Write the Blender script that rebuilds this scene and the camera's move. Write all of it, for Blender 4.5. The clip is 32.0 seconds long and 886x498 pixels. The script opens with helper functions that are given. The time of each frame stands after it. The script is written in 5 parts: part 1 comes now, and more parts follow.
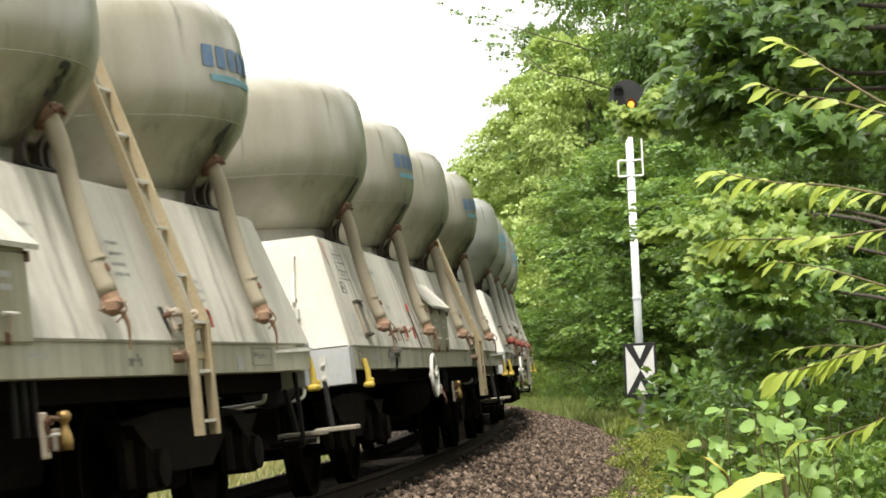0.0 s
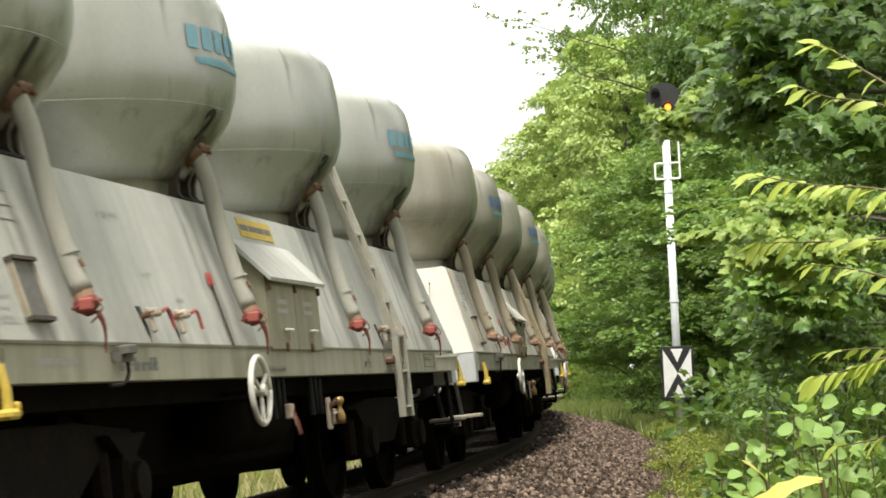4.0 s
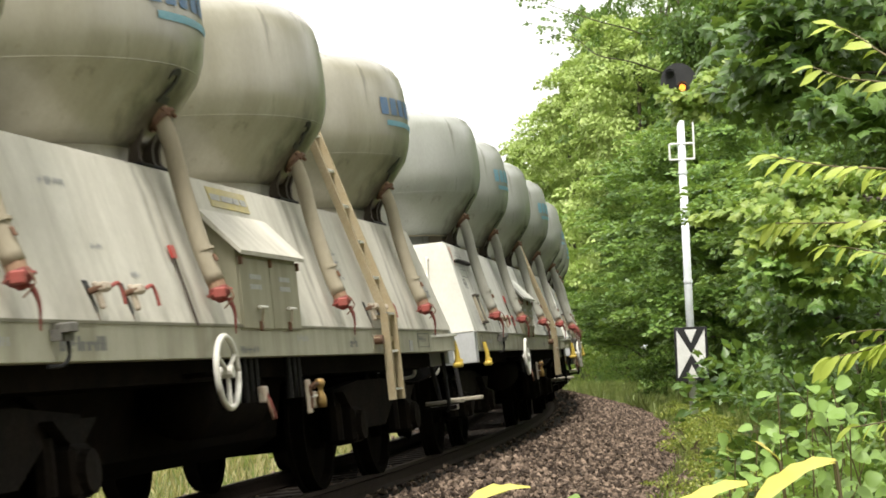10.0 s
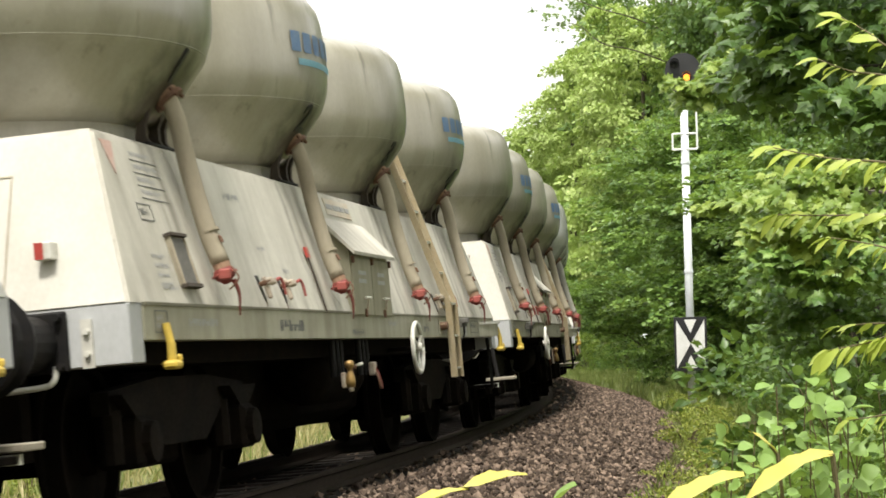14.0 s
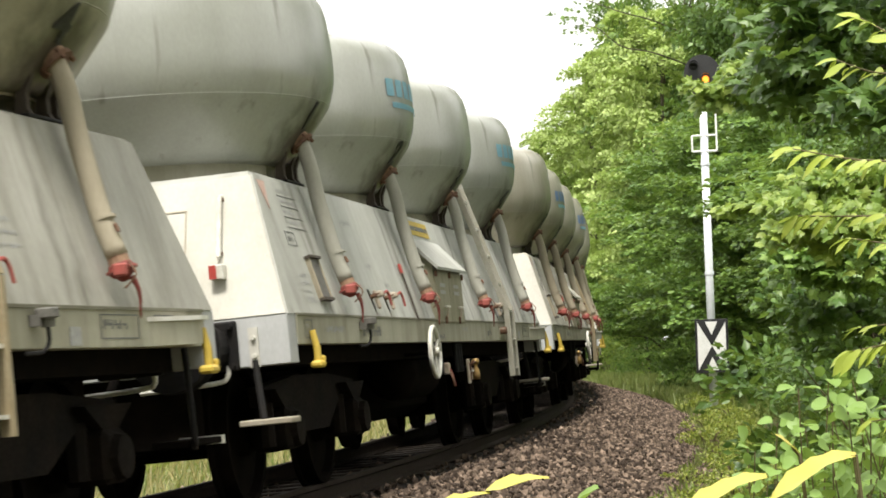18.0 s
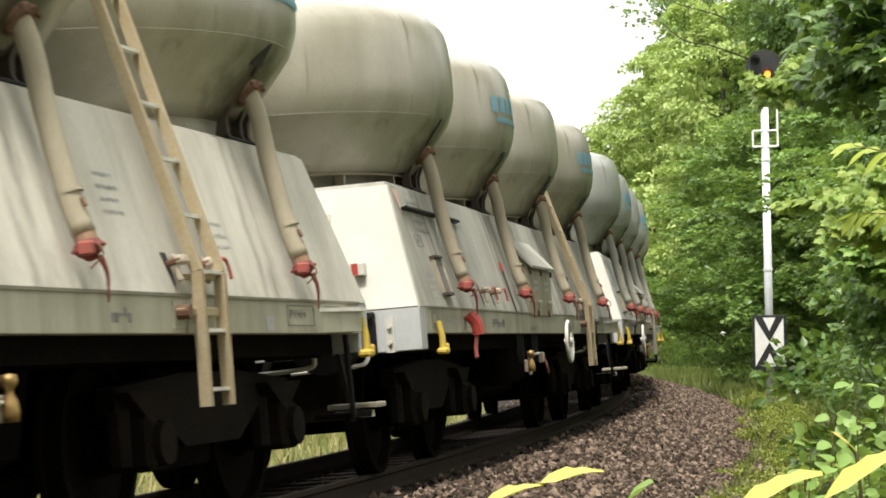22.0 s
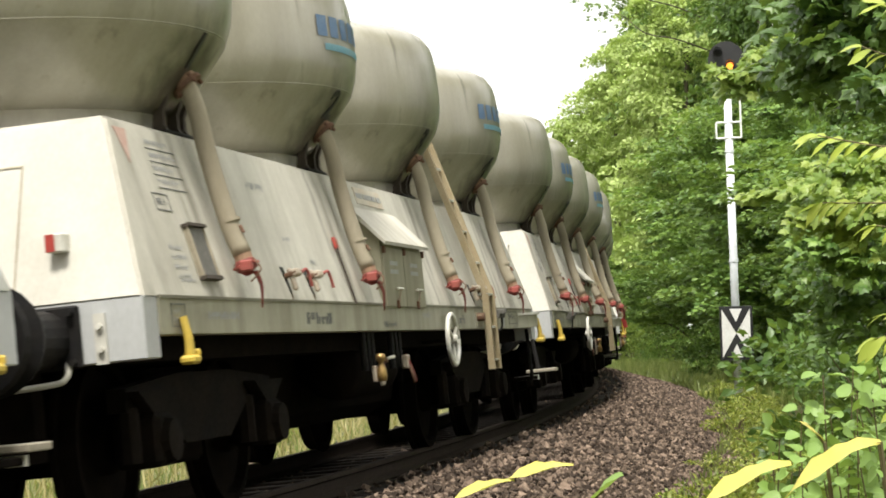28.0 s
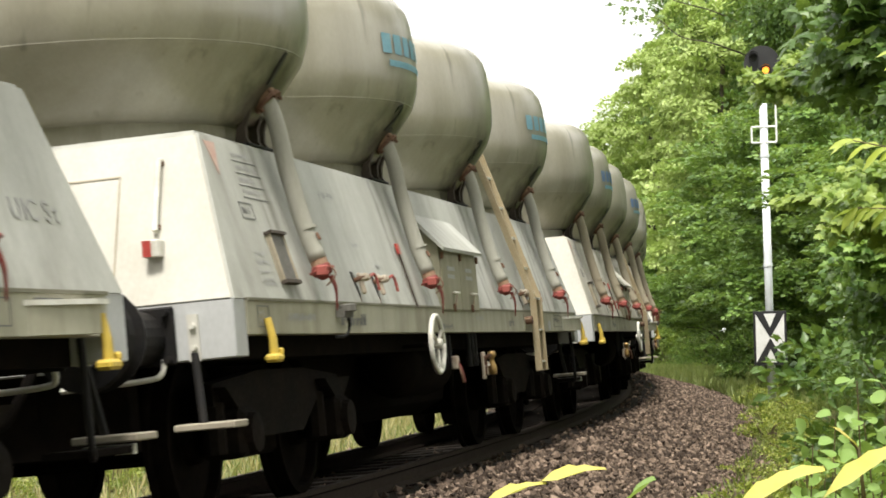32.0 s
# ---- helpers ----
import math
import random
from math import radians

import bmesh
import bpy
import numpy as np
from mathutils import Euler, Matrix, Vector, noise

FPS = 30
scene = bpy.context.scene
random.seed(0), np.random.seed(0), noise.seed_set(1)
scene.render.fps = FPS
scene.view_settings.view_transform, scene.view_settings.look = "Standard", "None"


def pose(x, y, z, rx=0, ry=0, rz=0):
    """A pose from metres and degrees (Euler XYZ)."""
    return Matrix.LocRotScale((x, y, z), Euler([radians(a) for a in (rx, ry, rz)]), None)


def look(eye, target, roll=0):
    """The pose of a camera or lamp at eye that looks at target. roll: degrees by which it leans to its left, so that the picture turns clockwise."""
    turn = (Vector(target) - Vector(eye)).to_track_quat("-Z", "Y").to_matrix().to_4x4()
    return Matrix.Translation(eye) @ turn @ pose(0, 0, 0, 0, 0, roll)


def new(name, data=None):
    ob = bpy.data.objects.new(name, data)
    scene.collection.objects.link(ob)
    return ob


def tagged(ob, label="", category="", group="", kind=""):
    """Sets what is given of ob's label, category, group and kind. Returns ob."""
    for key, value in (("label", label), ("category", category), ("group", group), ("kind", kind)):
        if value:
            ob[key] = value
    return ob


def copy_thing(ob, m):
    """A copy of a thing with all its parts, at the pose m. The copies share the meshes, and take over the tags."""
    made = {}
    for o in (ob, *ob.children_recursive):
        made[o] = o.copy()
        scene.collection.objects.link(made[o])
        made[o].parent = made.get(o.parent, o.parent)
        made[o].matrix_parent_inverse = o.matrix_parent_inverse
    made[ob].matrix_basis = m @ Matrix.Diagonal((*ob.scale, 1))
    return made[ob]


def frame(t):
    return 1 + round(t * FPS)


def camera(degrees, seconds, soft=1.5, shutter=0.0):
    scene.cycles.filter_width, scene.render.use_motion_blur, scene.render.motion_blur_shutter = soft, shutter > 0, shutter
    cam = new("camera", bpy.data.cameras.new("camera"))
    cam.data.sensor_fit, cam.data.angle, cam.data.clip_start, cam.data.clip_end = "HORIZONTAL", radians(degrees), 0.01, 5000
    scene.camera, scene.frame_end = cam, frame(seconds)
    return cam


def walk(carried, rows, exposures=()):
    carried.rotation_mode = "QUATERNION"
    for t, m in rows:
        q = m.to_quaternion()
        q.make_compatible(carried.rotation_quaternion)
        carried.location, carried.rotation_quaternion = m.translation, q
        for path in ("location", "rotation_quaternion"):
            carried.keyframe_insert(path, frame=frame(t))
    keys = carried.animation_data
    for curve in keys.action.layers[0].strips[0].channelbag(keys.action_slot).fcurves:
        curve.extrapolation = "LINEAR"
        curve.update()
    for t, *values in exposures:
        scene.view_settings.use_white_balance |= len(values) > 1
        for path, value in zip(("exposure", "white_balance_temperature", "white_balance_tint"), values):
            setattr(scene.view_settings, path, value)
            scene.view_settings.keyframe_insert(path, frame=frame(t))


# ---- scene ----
import functools

# ---- camera: stands beside the track and turns slowly ----
EYE = (0.0, 0.0, 1.0215)
cam = camera(23.93, 32.0, soft=1.7, shutter=0.3)
# seconds, tilt, lean, heading (degrees)
ROWS = [
    (0, 93.352, 2.49, 12.955), (0.5, 93.475, 2.213, 13.055), (1, 93.587, 2.177, 13.639), (1.5, 93.277, 2.049, 13.576),
    (2, 93.063, 2.06, 13.477), (2.5, 93.418, 2.075, 13.528), (3, 93.358, 2.331, 13.85), (3.5, 93.207, 2.516, 13.756),
    (4, 93.492, 2.553, 13.969), (4.5, 93.423, 2.661, 13.817), (6.5, 93.179, 2.157, 13.289), (7, 93.429, 2.352, 13.592),
    (7.5, 93.506, 2.501, 13.634), (8, 93.298, 2.525, 13.562), (8.5, 93.112, 2.636, 13.801), (9, 93.302, 2.477, 14.381),
    (9.5, 93.199, 2.197, 14.42), (10, 92.959, 2.369, 14.338), (10.5, 92.863, 2.038, 14.807), (11, 92.865, 2.167, 14.972),
    (11.5, 92.729, 1.759, 14.453), (12, 93.141, 2.043, 14.88), (12.5, 92.988, 1.704, 14.635), (13, 92.369, 1.948, 15.083),
    (13.5, 92.562, 1.781, 14.665), (14, 92.567, 1.369, 14.321), (14.5, 92.782, 1.654, 14.261), (16.5, 92.847, 1.727, 14.517),
    (17, 92.922, 2.111, 14.793), (17.5, 92.743, 1.767, 14.868), (18, 92.695, 1.82, 14.895), (18.5, 92.812, 1.785, 14.942),
    (19, 92.876, 1.904, 15.168), (19.5, 92.863, 1.469, 15.386), (20, 92.482, 1.197, 15.44), (20.5, 92.34, 1.149, 16.39),
    (21, 92.188, 0.68, 16.317), (21.5, 92.183, 1.07, 16.631), (22, 92.485, 0.832, 16.44), (22.5, 92.481, 1.081, 16.468),
    (23, 92.634, 0.993, 16.157), (23.5, 92.594, 1.169, 16.064), (24, 92.505, 1.222, 15.809), (24.5, 92.308, 1.119, 15.97),
    (25, 92.412, 0.762, 16.208), (25.5, 92.656, 0.46, 15.986), (27.5, 92.799, 1.89, 15.222), (28, 92.37, 1.849, 15.553),
    (28.5, 92.21, 1.613, 16.017), (29, 92.5, 1.686, 16.333), (29.5, 92.368, 1.179, 16.182), (30, 92.259, 1.154, 16.231),
    (30.5, 92.534, 1.534, 16.506), (31, 92.246, 1.304, 16.446), (31.5, 92.416, 1.28, 16.2), (32, 92.463, 1.386, 16.461),
]
walk(cam, [(t, pose(*EYE, rx, ry, rz)) for t, rx, ry, rz in ROWS], [(0.0, 0.55, 6950, 8), (32.0, 0.55, 6950, 8)])

# ---- the train's run: seconds, metres along the track of the rear buffer of wagon 0 ----
RUN = [
    (0, -100.96), (1.5, -94.28), (3, -87.68), (4.5, -81.19), (7, -70.73), (8.5, -64.58), (10, -58.52),
    (11.5, -52.56), (13, -46.69), (14.5, -40.89), (16.5, -33.24), (18.5, -25.69), (20.5, -18.26), (22, -12.79),
    (23.5, -7.42), (25.5, -0.32), (27.5, 6.55), (29, 11.73), (30.5, 16.84), (32, 21.93),
]

WAGON = 12.877          # over buffers
CANT = 0.0686           # the outer rail is raised
PIVOT = 3.6

# ---- sky and sun: hazy sun through thin cloud ----
SUN_ELEV, SUN_AZ = radians(63), radians(181)
world = bpy.data.worlds.new("world")
scene.world = world
world.use_nodes = True
wn = world.node_tree
wn.nodes.clear()
w_out = wn.nodes.new("ShaderNodeOutputWorld")
w_bg = wn.nodes.new("ShaderNodeBackground")
w_sky = wn.nodes.new("ShaderNodeTexSky")
w_sky.sky_type, w_sky.sun_disc = "NISHITA", False
w_sky.sun_elevation, w_sky.sun_rotation = SUN_ELEV, SUN_AZ
w_sky.air_density, w_sky.dust_density = 1.0, 4.0
# cloud cover: brighter towards the zenith, as under any overcast
w_co = wn.nodes.new("ShaderNodeTexCoord")
w_sep = wn.nodes.new("ShaderNodeSeparateXYZ")
wn.links.new(w_co.outputs["Generated"], w_sep.inputs[0])
w_ramp = wn.nodes.new("ShaderNodeMapRange")
w_ramp.inputs[1].default_value, w_ramp.inputs[2].default_value = 0.0, 1.0
w_ramp.inputs[3].default_value, w_ramp.inputs[4].default_value = 19.5, 31.0
wn.links.new(w_sep.outputs["Z"], w_ramp.inputs[0])
w_cloud = wn.nodes.new("ShaderNodeMix")
w_cloud.data_type, w_cloud.blend_type = "RGBA", "MULTIPLY"
w_cloud.inputs[0].default_value = 1.0
w_cloud.inputs[7].default_value = (0.985, 1.0, 1.02, 1)
wn.links.new(w_ramp.outputs[0], w_cloud.inputs[6])
w_mix = wn.nodes.new("ShaderNodeMix")
w_mix.data_type = "RGBA"
w_mix.inputs[0].default_value = 0.88
wn.links.new(w_sky.outputs[0], w_mix.inputs[6])
wn.links.new(w_cloud.outputs[2], w_mix.inputs[7])
wn.links.new(w_mix.outputs[2], w_bg.inputs[0])
w_bg.inputs[1].default_value = 0.055
wn.links.new(w_bg.outputs[0], w_out.inputs[0])
sun = new("sun", bpy.data.lights.new("sun", "SUN"))
sun.data.energy, sun.data.angle, sun.data.color = 3.7, radians(13), (1.0, 0.985, 0.95)
sun.matrix_world = look((math.sin(SUN_AZ) * 60 * math.cos(SUN_ELEV), math.cos(SUN_AZ) * 60 * math.cos(SUN_ELEV), 60 * math.sin(SUN_ELEV)), (0, 0, 0))


# ---- materials ----
class Nodes:
    """A small wrapper to write node materials briefly."""

    def __init__(self, name, rough=0.6, metal=0.0, spec=0.5):
        self.mat = bpy.data.materials.new(name)
        self.mat.use_nodes = True
        self.tree = self.mat.node_tree
        self.bsdf = self.tree.nodes["Principled BSDF"]
        self.bsdf.inputs["Roughness"].default_value = rough
        self.bsdf.inputs["Metallic"].default_value = metal
        self.bsdf.inputs["Specular IOR Level"].default_value = spec
        self.coord = self.tree.nodes.new("ShaderNodeTexCoord")

    def node(self, kind, **inputs):
        n = self.tree.nodes.new(kind)
        for k, v in inputs.items():
            n.inputs[k.replace("_", " ")].default_value = v
        return n

    def link(self, a, b):
        self.tree.links.new(a, b)

    def noise(self, scale, stretch=(1, 1, 1), detail=4, where="Object", rough=0.55):
        m = self.node("ShaderNodeMapping", Scale=stretch)
        self.link(self.coord.outputs[where], m.inputs[0])
        n = self.node("ShaderNodeTexNoise", Scale=scale, Detail=detail, Roughness=rough)
        self.link(m.outputs[0], n.inputs["Vector"])
        return n.outputs["Fac"]

    def ramp(self, fac, lo, hi, a=0.0, b=1.0):
        r = self.node("ShaderNodeMapRange")
        r.inputs[1].default_value, r.inputs[2].default_value = lo, hi
        r.inputs[3].default_value, r.inputs[4].default_value = a, b
        self.link(fac, r.inputs[0])
        return r.outputs[0]

    def mul(self, a, b, op="MULTIPLY"):
        m = self.node("ShaderNodeMath")
        m.operation = op
        for i, v in enumerate((a, b)):
            if isinstance(v, (int, float)):
                m.inputs[i].default_value = v
            else:
                self.link(v, m.inputs[i])
        return m.outputs[0]

    def mix(self, fac, a, b, blend="MIX"):
        m = self.node("ShaderNodeMix")
        m.data_type, m.blend_type = "RGBA", blend
        for i, v in ((0, fac), (6, a), (7, b)):
            if isinstance(v, tuple):
                m.inputs[i].default_value = (*v, 1) if len(v) == 3 else v
            elif isinstance(v, (int, float)):
                m.inputs[i].default_value = v
            else:
                self.link(v, m.inputs[i])
        return m.outputs[2]

    def color(self, c):
        if isinstance(c, tuple):
            self.bsdf.inputs["Base Color"].default_value = (*c, 1)
        else:
            self.link(c, self.bsdf.inputs["Base Color"])
        return self

    def rough(self, r):
        self.link(r, self.bsdf.inputs["Roughness"])
        return self

    def bump(self, h, strength=0.3, dist=0.01):
        b = self.node("ShaderNodeBump", Strength=strength, Distance=dist)
        self.link(h, b.inputs["Height"])
        self.link(b.outputs[0], self.bsdf.inputs["Normal"])
        return self


def paint(name, base, dirt, rust=(0.16, 0.1, 0.06), dirty=0.5, rough=0.72, bands=0.0, coat=0.0, outlet=False):
    """Old wagon paint: streaks run down the sheets, blotches, a few rust spots."""
    n = Nodes(name, rough, spec=0.25)
    streak = n.ramp(n.noise(1.5, (1.5, 2.6, 0.2), 7, rough=0.62), 0.42, 0.78)
    blotch = n.ramp(n.noise(1.1, (1, 1, 1), 5), 0.4, 0.75)
    fine = n.noise(60, (1, 1, 0.4), 3)
    c = n.mix(n.mul(streak, dirty), base, dirt)
    c = n.mix(n.mul(blotch, dirty * 0.55), c, tuple(0.8 * v for v in dirt))
    if bands:
        # runs of grime that wash down the sheets beside each discharge pipe
        sep = n.node("ShaderNodeSeparateXYZ")
        n.link(n.coord.outputs["Object"], sep.inputs[0])
        wob = n.ramp(n.noise(1.3, (1, 1, 1.5), 3), 0.2, 0.8, -0.1, 0.1)
        yy = n.mul(sep.outputs["Y"], wob, "ADD")
        for off, wide, much in ((0.27, 0.1, 1.0), (0.45, 0.07, 0.7), (-0.25, 0.07, 0.6), (1.1, 0.12, 0.35)):
            ph = n.mul(n.mul(n.mul(yy, 4.23 + off, "ADD"), 1 / 2.884), 0.5, "ADD")
            fr = n.mul(ph, 1.0, "FRACT")
            dist = n.mul(n.mul(n.mul(fr, 0.5, "SUBTRACT"), 2.884), 1.0, "ABSOLUTE")
            mask = n.ramp(dist, wide, 0.0, 0.0, 1.0)
            mask = n.mul(mask, n.ramp(n.noise(4.0, (1, 2.0, 0.35), 5), 0.3, 0.65))
            c = n.mix(n.mul(mask, bands * much), c, tuple(0.62 * v for v in dirt))
        low = n.ramp(sep.outputs["Z"], 1.42, 1.17, 0.0, 1.0)
        low = n.mul(low, n.ramp(n.noise(5.0, (1, 1.2, 0.6), 6), 0.4, 0.7))
        c = n.mix(n.mul(low, 0.55), c, tuple(0.8 * v for v in dirt))
    if outlet:
        # grime and rust that spread from the outlet neck, and drips down the cone
        at = n.node("ShaderNodeVectorMath")
        at.operation = "DISTANCE"
        n.link(n.coord.outputs["Object"], at.inputs[0])
        at.inputs[1].default_value = (1.2, -0.05, 2.36)
        ring = n.mul(at.outputs["Value"], n.ramp(n.noise(7.0, (1, 1, 0.5), 5), 0.3, 0.7, -0.12, 0.12), "ADD")
        c = n.mix(n.ramp(ring, 0.42, 0.14, 0.0, 0.95), c, (0.05, 0.04, 0.028))
        drip = n.ramp(n.noise(7.0, (1, 1, 0.05), 3), 0.62, 0.74)
        c = n.mix(n.mul(drip, 0.6), c, (0.09, 0.08, 0.06))
    spots = n.ramp(n.noise(9.0, (1, 1, 0.7), 8, rough=0.7), 0.68, 0.76)
    c = n.mix(n.mul(spots, 0.65), c, rust)
    c = n.mix(n.ramp(fine, 0.3, 0.7, 0.0, 0.12), c, (0.1, 0.1, 0.09))
    n.color(c).rough(n.ramp(blotch, 0, 1, rough - 0.08, rough + 0.2))
    n.bump(n.noise(2.2, (1, 1, 1), 3), 0.25, 0.02)
    n.bsdf.inputs["Coat Weight"].default_value = coat
    n.bsdf.inputs["Coat Roughness"].default_value = 0.25
    n.bsdf.inputs["Coat IOR"].default_value = 1.6
    return n.mat


def plain(name, base, second, scale=6.0, rough=0.6, metal=0.0, amount=0.6, stretch=(1, 1, 1), bump=0.2, dist=0.004, spec=0.5):
    n = Nodes(name, rough, metal, spec)
    f = n.ramp(n.noise(scale, stretch, 6), 0.35, 0.7)
    g = n.noise(scale * 9, stretch, 4)
    c = n.mix(n.mul(f, amount), base, second)
    c = n.mix(n.ramp(g, 0.35, 0.75, 0, 0.35), c, tuple(0.55 * v for v in base))
    n.color(c).rough(n.ramp(g, 0.2, 0.8, rough - 0.12, min(1, rough + 0.15)))
    n.bump(g, bump, dist)
    return n.mat


def leaf_material(name, dark, light, sheen=0.45):
    """Leaves: colour varies from leaf to leaf, light shines through a little."""
    n = Nodes(name, sheen, spec=0.5)
    geo = n.node("ShaderNodeNewGeometry")
    c = n.mix(geo.outputs["Random Per Island"], dark, light)
    big = n.ramp(n.noise(0.5, (1, 1, 1), 3), 0.35, 0.65)
    c = n.mix(n.mul(big, 0.45), c, tuple(0.6 * v for v in dark))
    n.color(c)
    tr = n.node("ShaderNodeBsdfTranslucent")
    bright = n.mix(0.55, c, (0.3, 0.42, 0.06))
    n.link(bright, tr.inputs[0])
    ms = n.node("ShaderNodeMixShader", Fac=0.33)
    out = n.tree.nodes["Material Output"]
    n.link(n.bsdf.outputs[0], ms.inputs[1])
    n.link(tr.outputs[0], ms.inputs[2])
    n.link(ms.outputs[0], out.inputs[0])
    return n.mat


M = {
    "body_cream": paint("body_cream", (0.63, 0.605, 0.54), (0.29, 0.265, 0.215), dirty=0.7, bands=0.95),
    "body_white": paint("body_white", (0.62, 0.615, 0.575), (0.3, 0.29, 0.245), dirty=0.6, bands=0.9),
    "body_dusty": paint("body_dusty", (0.43, 0.42, 0.38), (0.2, 0.19, 0.155), dirty=0.9, bands=1.0),
    "body_grey": paint("body_grey", (0.5, 0.505, 0.475), (0.25, 0.24, 0.205), dirty=0.65, bands=0.95),
    "end_white": paint("end_white", (0.56, 0.545, 0.5), (0.38, 0.34, 0.28), dirty=0.5),
    "headstock": paint("headstock", (0.5, 0.51, 0.52), (0.3, 0.29, 0.27), dirty=0.5),
    "panel_faded": plain("panel_faded", (0.42, 0.37, 0.24), (0.58, 0.46, 0.12), 3, 0.7),
    "panel_peach": plain("panel_peach", (0.59, 0.55, 0.47), (0.56, 0.42, 0.29), 5, 0.75),
    "mesh_grey": plain("mesh_grey", (0.1, 0.095, 0.085), (0.2, 0.19, 0.17), 30, 0.7),
    # near-black: the shade below the wagon is put into this colour
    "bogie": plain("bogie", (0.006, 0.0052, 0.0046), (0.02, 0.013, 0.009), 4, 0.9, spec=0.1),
    "belt": paint("belt", (0.44, 0.425, 0.34), (0.2, 0.185, 0.125), dirty=0.8),
    # dark strip colour that stands for the shadow gap above the belt
    "belt_rim_shade": paint("belt_rim_shade", (0.22, 0.21, 0.16), (0.1, 0.09, 0.06), dirty=0.7),
    "tank": paint("tank", (0.345, 0.325, 0.262), (0.18, 0.165, 0.12), dirty=0.68, rough=0.45, coat=0.8, outlet=True),
    "tank_b": paint("tank_b", (0.35, 0.36, 0.33), (0.2, 0.2, 0.17), dirty=0.4, rough=0.45, coat=0.8, outlet=True),
    "pipe": paint("pipe", (0.42, 0.375, 0.29), (0.22, 0.18, 0.125), dirty=0.75),
    "pipe_grey": paint("pipe_grey", (0.42, 0.415, 0.37), (0.22, 0.21, 0.17), dirty=0.7),
    "ladder_grey": plain("ladder_grey", (0.36, 0.35, 0.3), (0.26, 0.23, 0.17), 6, 0.7),
    "valve_red": plain("valve_red", (0.2, 0.03, 0.024), (0.09, 0.04, 0.03), 14, 0.65),
    "valve_old": plain("valve_old", (0.3, 0.19, 0.12), (0.17, 0.08, 0.055), 16, 0.75),
    "cock_pale": plain("cock_pale", (0.5, 0.44, 0.36), (0.28, 0.17, 0.11), 18, 0.6),
    "handle_red": plain("handle_red", (0.36, 0.075, 0.065), (0.22, 0.08, 0.06), 16, 0.55),
    "orange_lamp": plain("orange_lamp", (0.4, 0.16, 0.06), (0.3, 0.14, 0.07), 20, 0.5),
    "rust_dark": plain("rust_dark", (0.06, 0.045, 0.034), (0.03, 0.026, 0.022), 12, 0.85),
    "rust": plain("rust", (0.17, 0.085, 0.05), (0.09, 0.06, 0.045), 12, 0.8),
    # far darker than grimy steel, so underfloor shade sits in the colour
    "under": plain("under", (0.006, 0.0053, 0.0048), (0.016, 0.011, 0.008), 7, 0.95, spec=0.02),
    "steel_dark": plain("steel_dark", (0.011, 0.011, 0.012), (0.022, 0.018, 0.015), 8, 0.6, spec=0.15),
    "tread": plain("tread", (0.28, 0.27, 0.26), (0.16, 0.13, 0.1), 10, 0.35, 0.9),
    "ladder": plain("ladder", (0.36, 0.28, 0.165), (0.42, 0.37, 0.27), 6, 0.7),
    "board": plain("board", (0.38, 0.34, 0.27), (0.2, 0.17, 0.13), 5, 0.8, stretch=(1, 0.2, 1)),
    "rail_white": plain("rail_white", (0.72, 0.71, 0.66), (0.4, 0.36, 0.28), 9, 0.5),
    "yellow": plain("yellow", (0.6, 0.43, 0.07), (0.4, 0.28, 0.07), 9, 0.5),
    "brass": plain("brass", (0.42, 0.27, 0.1), (0.2, 0.13, 0.07), 20, 0.4, 0.7),
    "red_lamp": plain("red_lamp", (0.46, 0.06, 0.05), (0.3, 0.05, 0.04), 20, 0.35),
    "mark": plain("mark", (0.12, 0.12, 0.12), (0.2, 0.2, 0.19), 20, 0.6),
    "triangle": plain("triangle", (0.5, 0.3, 0.25), (0.6, 0.5, 0.43), 14, 0.6),
    "hatch": paint("hatch", (0.36, 0.345, 0.26), (0.18, 0.16, 0.105), dirty=0.8),
    "mark_pale": plain("mark_pale", (0.3, 0.3, 0.3), (0.5, 0.49, 0.46), 20, 0.6),
    "blue": plain("blue", (0.06, 0.14, 0.28), (0.15, 0.21, 0.29), 8, 0.5),
    "sky_blue": plain("sky_blue", (0.13, 0.33, 0.43), (0.2, 0.33, 0.37), 8, 0.5),
    "sign_white": plain("sign_white", (0.8, 0.8, 0.79), (0.62, 0.62, 0.58), 5, 0.45),
    "sign_black": plain("sign_black", (0.015, 0.015, 0.017), (0.03, 0.03, 0.03), 5, 0.5),
    "mast": plain("mast", (0.74, 0.78, 0.82), (0.6, 0.62, 0.63), 5, 0.45),
    "bark": plain("bark", (0.1, 0.08, 0.06), (0.05, 0.045, 0.035), 9, 0.9, bump=0.8, dist=0.03, stretch=(1, 1, 0.3)),
    "twig": plain("twig", (0.12, 0.1, 0.05), (0.2, 0.15, 0.08), 14, 0.8),
    # sleeper and rail colours lowered to carry the shade under the train
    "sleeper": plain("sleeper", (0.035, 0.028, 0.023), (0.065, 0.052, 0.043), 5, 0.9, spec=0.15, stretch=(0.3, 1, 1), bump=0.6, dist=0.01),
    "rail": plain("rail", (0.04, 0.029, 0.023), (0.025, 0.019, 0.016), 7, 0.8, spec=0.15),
}
